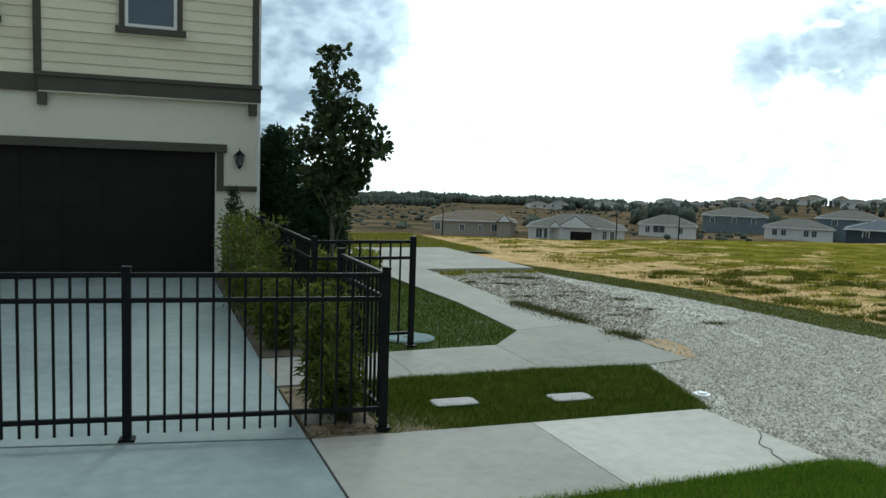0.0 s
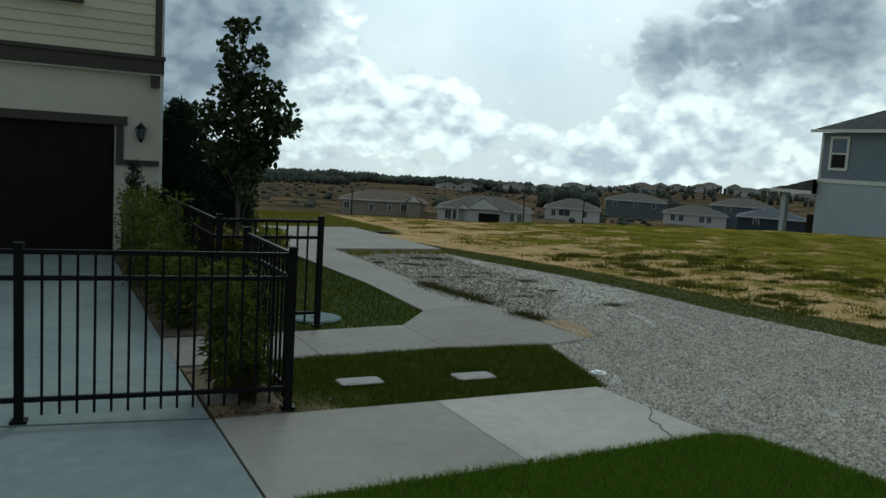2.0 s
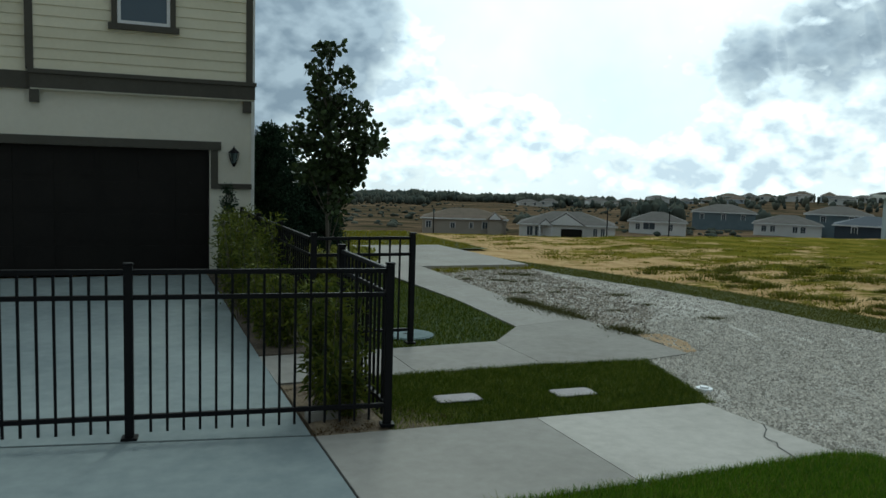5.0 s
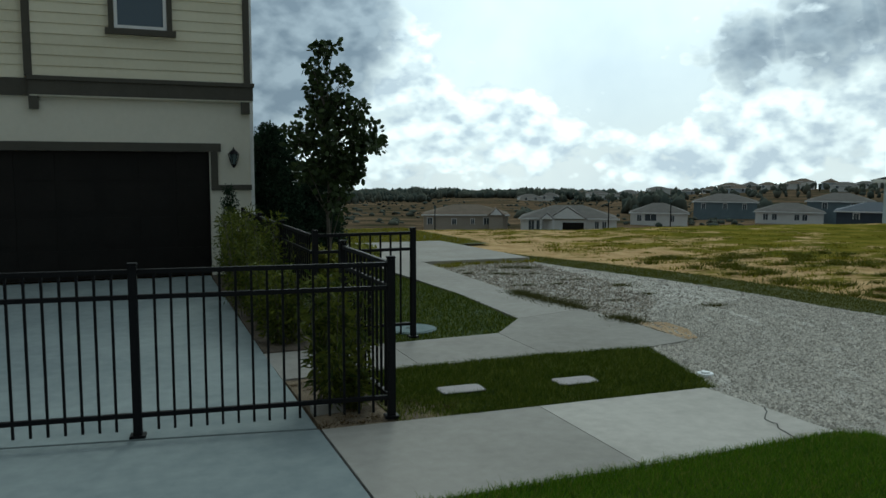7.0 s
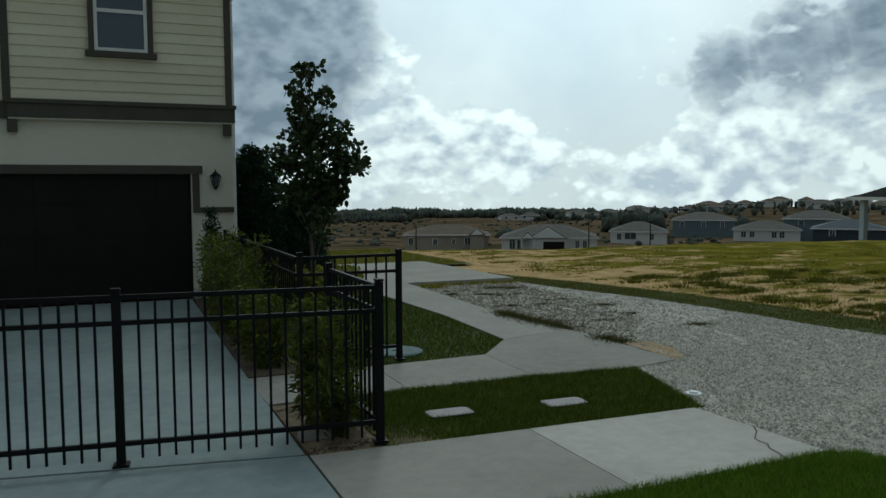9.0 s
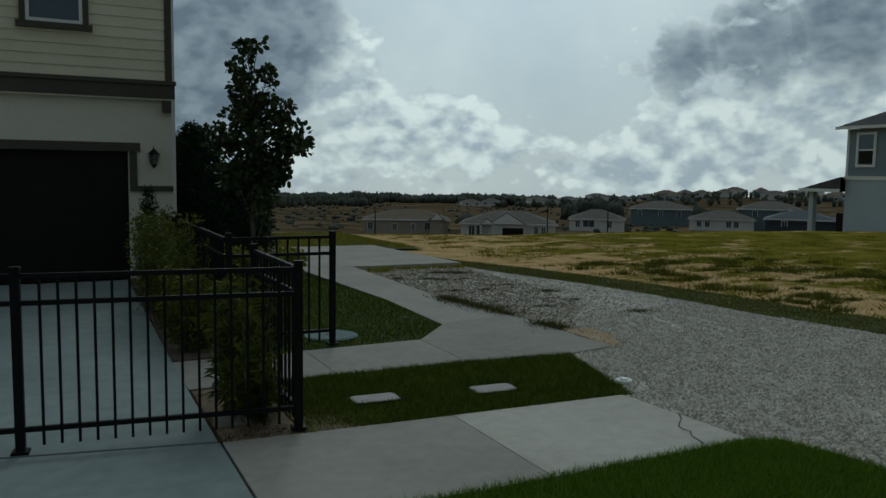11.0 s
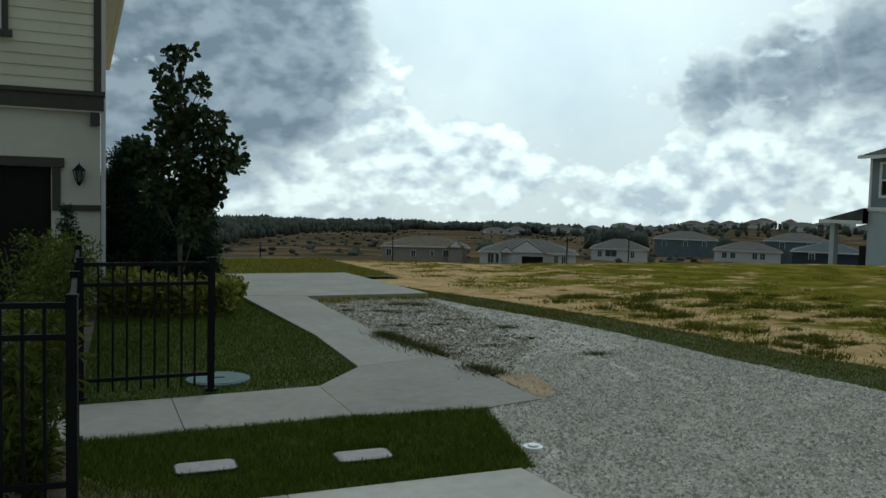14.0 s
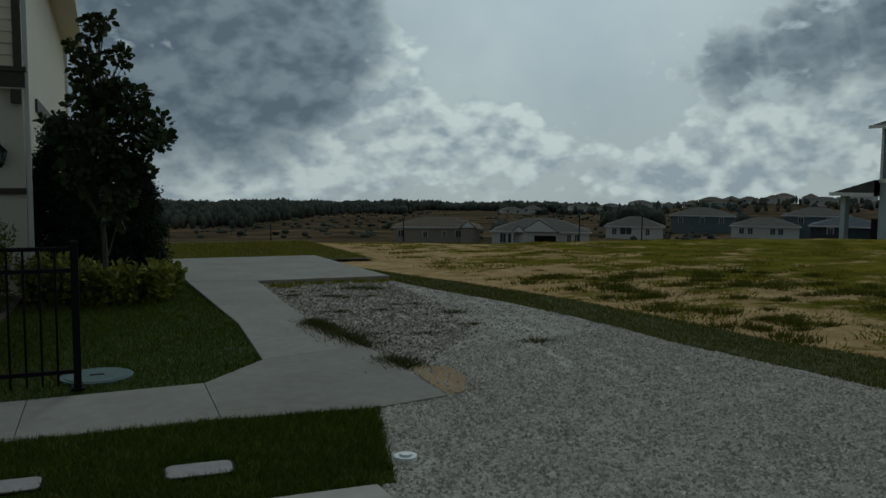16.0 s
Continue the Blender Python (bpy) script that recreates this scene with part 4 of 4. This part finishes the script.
def far_house(label, az, d, w, wall_h, rise, deep, wall_m, roof_m, wins, doors=(), front=None, base=None, turn=0):
    x, y = at_way(az, d)
    z = base if base is not None else float(lie(x, y))
    h = thing("house", label, "house", (x, y, z), -az + turn, "houses in the valley")
    part("wall", boxes((-w / 2, w / 2, 0, deep, -3, wall_h)), wall_m, h)
    part("roof", hip(bmesh.new(), w, deep, wall_h + 0.01, rise), roof_m, h)
    part("fascia", boxes((-w / 2 - 0.42, w / 2 + 0.42, -0.46, -0.41, wall_h - 0.12, wall_h + 0.1)), M_WHITE, h)
    for wx, wz, ww, wh in wins:
        p = part("window", boxes((wx - ww / 2, wx + ww / 2, -0.06, -0.01, wz, wz + wh)), M_GLASS, h)
        part("window_frame", boxes((wx - ww / 2 - 0.12, wx - ww / 2, -0.1, -0.01, wz - 0.1, wz + wh + 0.12), (wx + ww / 2, wx + ww / 2 + 0.12, -0.1, -0.01, wz - 0.1, wz + wh + 0.12), (wx - ww / 2, wx + ww / 2, -0.1, -0.01, wz + wh, wz + wh + 0.12), (wx - 0.03, wx + 0.03, -0.08, -0.01, wz, wz + wh)), M_WHITE, p)
    for dx, dw, dh in doors:
        part("garage_door" if dw > 2 else "door", boxes((dx - dw / 2, dx + dw / 2, -0.08, -0.01, 0, dh)), M_DOOR, h)
    if front:
        x0, x1, out, gr = front
        part("front_wall", boxes((x0, x1, -out, -0.12, -3, wall_h)), wall_m, h)
        part("front_gable", gable(bmesh.new(), x0 - 0.3, x1 + 0.3, -out - 0.3, 3, wall_h + 0.02, gr), roof_m, h)
        bm = gable(bmesh.new(), x0 + 0.1, x1 - 0.1, -out - 0.36, -out - 0.31, wall_h + 0.1, gr * 0.86)
        part("gable_face", bm, M_WHITE, h)
    return h


M_TAN = mat("tan_stucco", (0.34, 0.30, 0.25), (0.42, 0.38, 0.32), 0.6, 0.9)
M_GREYW = mat("grey_stucco", (0.66, 0.66, 0.64), (0.78, 0.78, 0.76), 0.6, 0.9)
M_FROOF = mat("pale_grey_shingle", (0.125, 0.118, 0.108), (0.19, 0.18, 0.165), 0.8, 0.95, spec=0.05)
M_BROOF = mat("brown_shingle", (0.13, 0.105, 0.08), (0.20, 0.165, 0.13), 0.8, 0.95, spec=0.05)
M_TEAL = mat("teal_siding", (0.12, 0.165, 0.19), (0.17, 0.22, 0.245), 0.8, 0.85)
M_NAVY = mat("navy_cover", (0.035, 0.05, 0.07), (0.055, 0.072, 0.095), 0.8, 0.8)
far_house("low tan stucco house with brown hip roof", 23.6, 138, 14.5, 2.5, 1.6, 10, M_TAN, M_BROOF, [(-6.2, 0.9, 0.8, 1.1), (-2, 0.9, 0.7, 0.9), (1.2, 1.0, 0.5, 0.8), (3.6, 0.9, 0.9, 1.1)], [(5.0, 1.6, 2.0)], (4.0, 6.4, 1.5, 1.3), base=-8.75)
far_house("pale grey house with white gables and garage", 30.9, 132, 15.5, 2.5, 2.0, 11, M_GREYW, M_FROOF, [(-6.0, 0.7, 0.9, 1.5), (-4.7, 0.7, 0.9, 1.5), (4.6, 0.8, 0.6, 1.3), (5.8, 0.8, 0.6, 1.3)], [(-2.2, 1.2, 2.3)], (-3.2, 2.8, 1.4, 2.1), base=-8.9)
hh = bpy.data.objects["house.002"]
part("garage_door", boxes((-0.9, 2.5, -1.5, -1.41, 0, 2.0)), M_DOOR, hh, "dark garage door")
part("porch_gable", gable(bmesh.new(), -4.6, -2.2, -2.2, 2.0, 2.52, 1.1), M_FROOF, hh)
part("porch_gable_face", gable(bmesh.new(), -4.4, -2.4, -2.27, -2.22, 2.56, 0.85), M_WHITE, hh)
for px in (-4.5, -2.5):
    part("porch_column", boxes((px, px + 0.25, -2.2, -1.95, -1, 2.515)), M_WHITE, hh)
far_house("small pale house with grey hip roof", 37.1, 165, 11.0, 2.4, 1.9, 9, M_GREYW, M_FROOF, [(-3.8, 0.8, 0.8, 1.2), (-1.6, 0.9, 2.2, 1.3), (2.6, 0.8, 0.7, 1.2)], base=-9.5)
far_house("two-storey blue house with pale lower floor", 41.4, 205, 14.5, 4.5, 1.9, 11, M_TEAL, M_FROOF, [(-5, 2.9, 0.8, 1.2), (4.4, 2.9, 0.8, 1.2), (0, 2.9, 0.8, 1.2)], base=-10.8)
far_house("low pale grey house with dark roof", 45.4, 180, 13, 2.4, 1.8, 10, M_GREYW, M_FROOF, [(-4.5, 0.8, 0.9, 1.2), (-2.8, 0.8, 0.9, 1.2), (1.5, 0.8, 0.9, 1.2), (3.0, 0.8, 0.9, 1.2)], base=-9.6)
far_house("dark green two-storey house", 48.4, 190, 13, 4.2, 1.8, 10, M_TEAL, M_FROOF, [(-3, 2.7, 0.9, 1.2), (2.5, 2.7, 0.9, 1.2)], base=-9.4)
# a dark navy cover, given a low house's shape; its window is made up
far_house("dark navy cover, built as a low house with long roof", 50.3, 150, 11, 1.7, 1.5, 9, M_NAVY, M_NAVY, [(-2.5, 0.5, 0.8, 0.9)], base=-7.0)
rh = random.Random(5)
for i in range(34):
    az = 27.5 + i * 1.05 + rh.uniform(-0.35, 0.35)
    d = rh.uniform(430, 560)
    two = rh.random() < 0.35
    x, y = at_way(az, d)
    far_house("distant house on the ridge", az, d, rh.uniform(8, 13), 4.2 if two else 2.4, rh.uniform(1.5, 2.3), 9, rh.choice((M_GREYW, M_TAN, M_GREYW, M_PALE)), rh.choice((M_FROOF, M_BROOF, M_FROOF)),
              [(-3, 1, 1.2, 1.3), (2.5, 1, 1.2, 1.3)], base=float(lie(x, y)) + rh.uniform(-1.2, 0.6), turn=rh.uniform(-25, 25))

# the blue two-storey house beside the field
bx, by, bz = 38.37, 28.92, -1.12
bh = thing("house", "two-storey house, blue siding over pale blue stucco", "house", (bx, by, bz))
part("lower_wall", boxes((0, 12, -13, 0, -1.5, 2.95)), M_PALE, bh, "pale blue stucco")
part("upper_wall", boxes((0.02, 12, -13, -0.02, 3.16, 5.62)), M_BLUE, bh)
part("belt", boxes((-0.05, 12.05, -13.05, 0.05, 2.952, 3.158)), M_WHITE, bh, "white belt band")
for k in range(14):
    part("siding_board", boxes((-0.012, 0.018, -12.9, -0.12, 3.165 + k * 0.175, 3.165 + k * 0.175 + 0.168)), M_BLUE, bh)
part("corner_board", boxes((-0.03, 0.1, -0.118, 0.02, 3.16, 5.62)), M_WHITE, bh)
part("fascia", boxes((-0.45, -0.40, -13.4, 0.45, 5.60, 5.76)), M_WHITE, bh)
bm = bmesh.new()
rv = [bm.verts.new(p) for p in ((-0.45, 0.45, 5.72), (-0.45, -13.45, 5.72), (12.45, -13.45, 5.72), (12.45, 0.45, 5.72), (6, -6.0, 8.9), (6, -7.0, 8.9))]
for f in ((0, 4, 5, 1), (1, 5, 2), (2, 5, 4, 3), (3, 4, 0), (0, 1, 2, 3)):
    bm.faces.new([rv[i] for i in f])
part("roof", bm, M_ROOF, bh, "dark grey shingle hip roof")
for y0 in (-1.55, -6.3, -10.8):
    w = part("window", boxes((-0.045, -0.014, y0, y0 + 0.85, 3.75, 5.3)), M_GLASS, bh)
    part("window_frame", boxes((-0.08, -0.014, y0 - 0.14, y0, 3.62, 5.42), (-0.08, -0.014, y0 + 0.85, y0 + 0.99, 3.62, 5.42), (-0.08, -0.014, y0, y0 + 0.85, 5.3, 5.42), (-0.08, -0.014, y0, y0 + 0.85, 3.62, 3.75), (-0.075, -0.014, y0, y0 + 0.85, 4.47, 4.55)), M_WHITE, w)
    part("lower_sash", boxes((-0.052, -0.0455, y0 + 0.05, y0 + 0.8, 3.8, 4.46)), M_DOOR, w)
bm = bmesh.new()
rv = [bm.verts.new(p) for p in ((-0.35, 2.6, 2.42), (-0.35, 0.03, 3.1), (8, 0.03, 3.1), (8, 2.6, 2.42), (-0.35, 2.6, 2.3), (-0.35, 0.03, 2.3), (8, 0.03, 2.3), (8, 2.6, 2.3))]
for f in ((0, 3, 2, 1), (4, 5, 6, 7), (0, 1, 5, 4), (3, 0, 4, 7), (2, 3, 7, 6)):
    bm.faces.new([rv[i] for i in f])
part("porch_roof", bm, M_ROOF, bh)
part("porch_fascia", boxes((-0.40, -0.352, 0.03, 2.62, 2.28, 2.46)), M_WHITE, bh)
for xx in (0.0, 4.0, 7.6):
    part("porch_column", boxes((xx, xx + 0.32, 1.95, 2.25, -1.2, 2.298), bevel=0.01), M_PALE, bh)
part("porch_screen", boxes((1.5, 1.56, 0.05, 1.6, -1.0, 1.1)), M_DOOR, bh)

# ---- heap of dug sand behind the brow ----
def heap(w, d, h, seed):
    rng = np.random.default_rng(seed)
    n = 25
    u = np.linspace(-1, 1, n)
    x, y = np.meshgrid(u, u, indexing="ij")
    r = np.hypot(x, y)
    z = h * np.clip(1 - r, 0, 1) ** 0.8 * (1 + 0.18 * np.sin(4 * x + 1) * np.cos(3 * y)) + rng.normal(0, 0.03, r.shape) * (r < 0.95)
    v = np.stack([x * w, y * d, z - 0.25], 2).reshape(-1, 3)
    q = [(i * n + j, (i + 1) * n + j, (i + 1) * n + j + 1, i * n + j + 1) for i in range(n - 1) for j in range(n - 1)]
    return raw("sand_heap", v.tolist(), q, M_SAND, True)


hx, hy = at_way(42.0, 75)
mound = tagged(new("sand_heap", heap(3.4, 2.6, 1.0, 4)), "long low heap of tan dug sand beyond field", "sand heap")
mound.location = (hx, hy, float(lie(hx, hy)))

# ---- street lamps in the valley ----
for az, d, top in ((12.2, 120, -0.0574), (21.4, 120, -0.048), (33.7, 118, -0.0385), (37.9, 118, -0.037), (5.2, 150, -0.055)):
    x, y = at_way(az, d)
    z0 = float(lie(x, y)) - 0.1
    zt = 1.95 + top * d - z0
    l = thing("street_lamp", "black post-top street lamp in the valley", "street lamp", (x, y, z0), 0, "street lamps")
    bm = cone(bmesh.new(), 0.10, 0.07, 0, zt - 0.5)
    part("pole", bm, M_BLACK, l)
    part("lantern", cone(bmesh.new(), 0.14, 0.22, zt - 0.5, zt - 0.1, seg=8), M_COVER, l)
    part("cap", cone(bmesh.new(), 0.26, 0.03, zt - 0.1, zt + 0.08, seg=8), M_BLACK, l)


# ---- woods ----
def woods(spots, seed):
    """Low crowns with rough outlines, joined: (x, y, z, radius, height)."""
    rng = np.random.default_rng(seed)
    bm = bmesh.new()
    bmesh.ops.create_icosphere(bm, subdivisions=1, radius=1)
    base = np.array([v.co[:] for v in bm.verts])
    tri = np.array([[v.index for v in f.verts] for f in bm.faces])
    bm.free()
    V, F = [], []
    for k, (x, y, z, r, h) in enumerate(spots):
        j = base * rng.uniform(0.5, 1.4, (len(base), 1))
        V.append(j * (r, r, h * 0.5) + (x, y, z + h * 0.48))
        F.append(tri + len(base) * k)
    return raw("woods", np.concatenate(V).tolist(), np.concatenate(F).tolist(), M_WOOD_HAZE, True)


rt = random.Random(11)
spots = []
for i in range(3800):
    az = rt.uniform(-16, 34)
    d = rt.uniform(500, 860)
    x, y = at_way(az, d)
    spots.append((x, y, float(lie(x, y)) - 0.5, rt.uniform(1.8, 3.6), rt.uniform(5.0, 7.0) * (1 + 0.10 * math.sin(az * 0.7) + 0.05 * math.sin(az * 2.3))))
for i in range(3000):
    d = rt.uniform(205, 520)
    az = rt.uniform(-16, 10 + 13 * (d - 205) / 315)
    x, y = at_way(az, d)
    tall = rt.uniform(3.0, 5.6) * (0.55 + 0.45 * min(1, d / 330))
    spots.append((x, y, float(lie(x, y)) - 0.4, rt.uniform(0.16, 0.28) * tall, tall))
for i in range(900):
    az = rt.uniform(-15, 21)
    d = rt.uniform(390, 520)
    x, y = at_way(az, d)
    spots.append((x, y, float(lie(x, y)) - 0.4, rt.uniform(0.8, 1.9), rt.uniform(2.0, 4.6)))
for i in range(600):
    d = rt.uniform(150, 430)
    az = rt.uniform(6, 44)
    x, y = at_way(az, d)
    low = rt.uniform(0.4, 1.2)
    spots.append((x, y, float(lie(x, y)) - 0.2, low * rt.uniform(0.6, 1.1), low))
for i in range(700):
    az = rt.uniform(30, 76)
    d = rt.uniform(380, 660)
    x, y = at_way(az, d)
    spots.append((x, y, float(lie(x, y)) - 0.5, rt.uniform(0.8, 2.0), rt.uniform(2.5, 5.0)))
for az, d, h in ((35.3, 235, 5.8), (36.2, 240, 6.6), (37.2, 238, 6.8), (38.2, 240, 6.0), (44.0, 232, 5.5), (27.8, 200, 3)):
    for _ in range(9):
        x, y = at_way(az + rt.uniform(-0.4, 0.4), d + rt.uniform(-8, 8))
        spots.append((x, y, float(lie(x, y)) - 0.4, rt.uniform(1.2, 2.2), h * rt.uniform(0.7, 1.1)))
stuff("woods", woods(spots, 3), "dark green woods along the far ridge and valley, paled for haze", "trees")
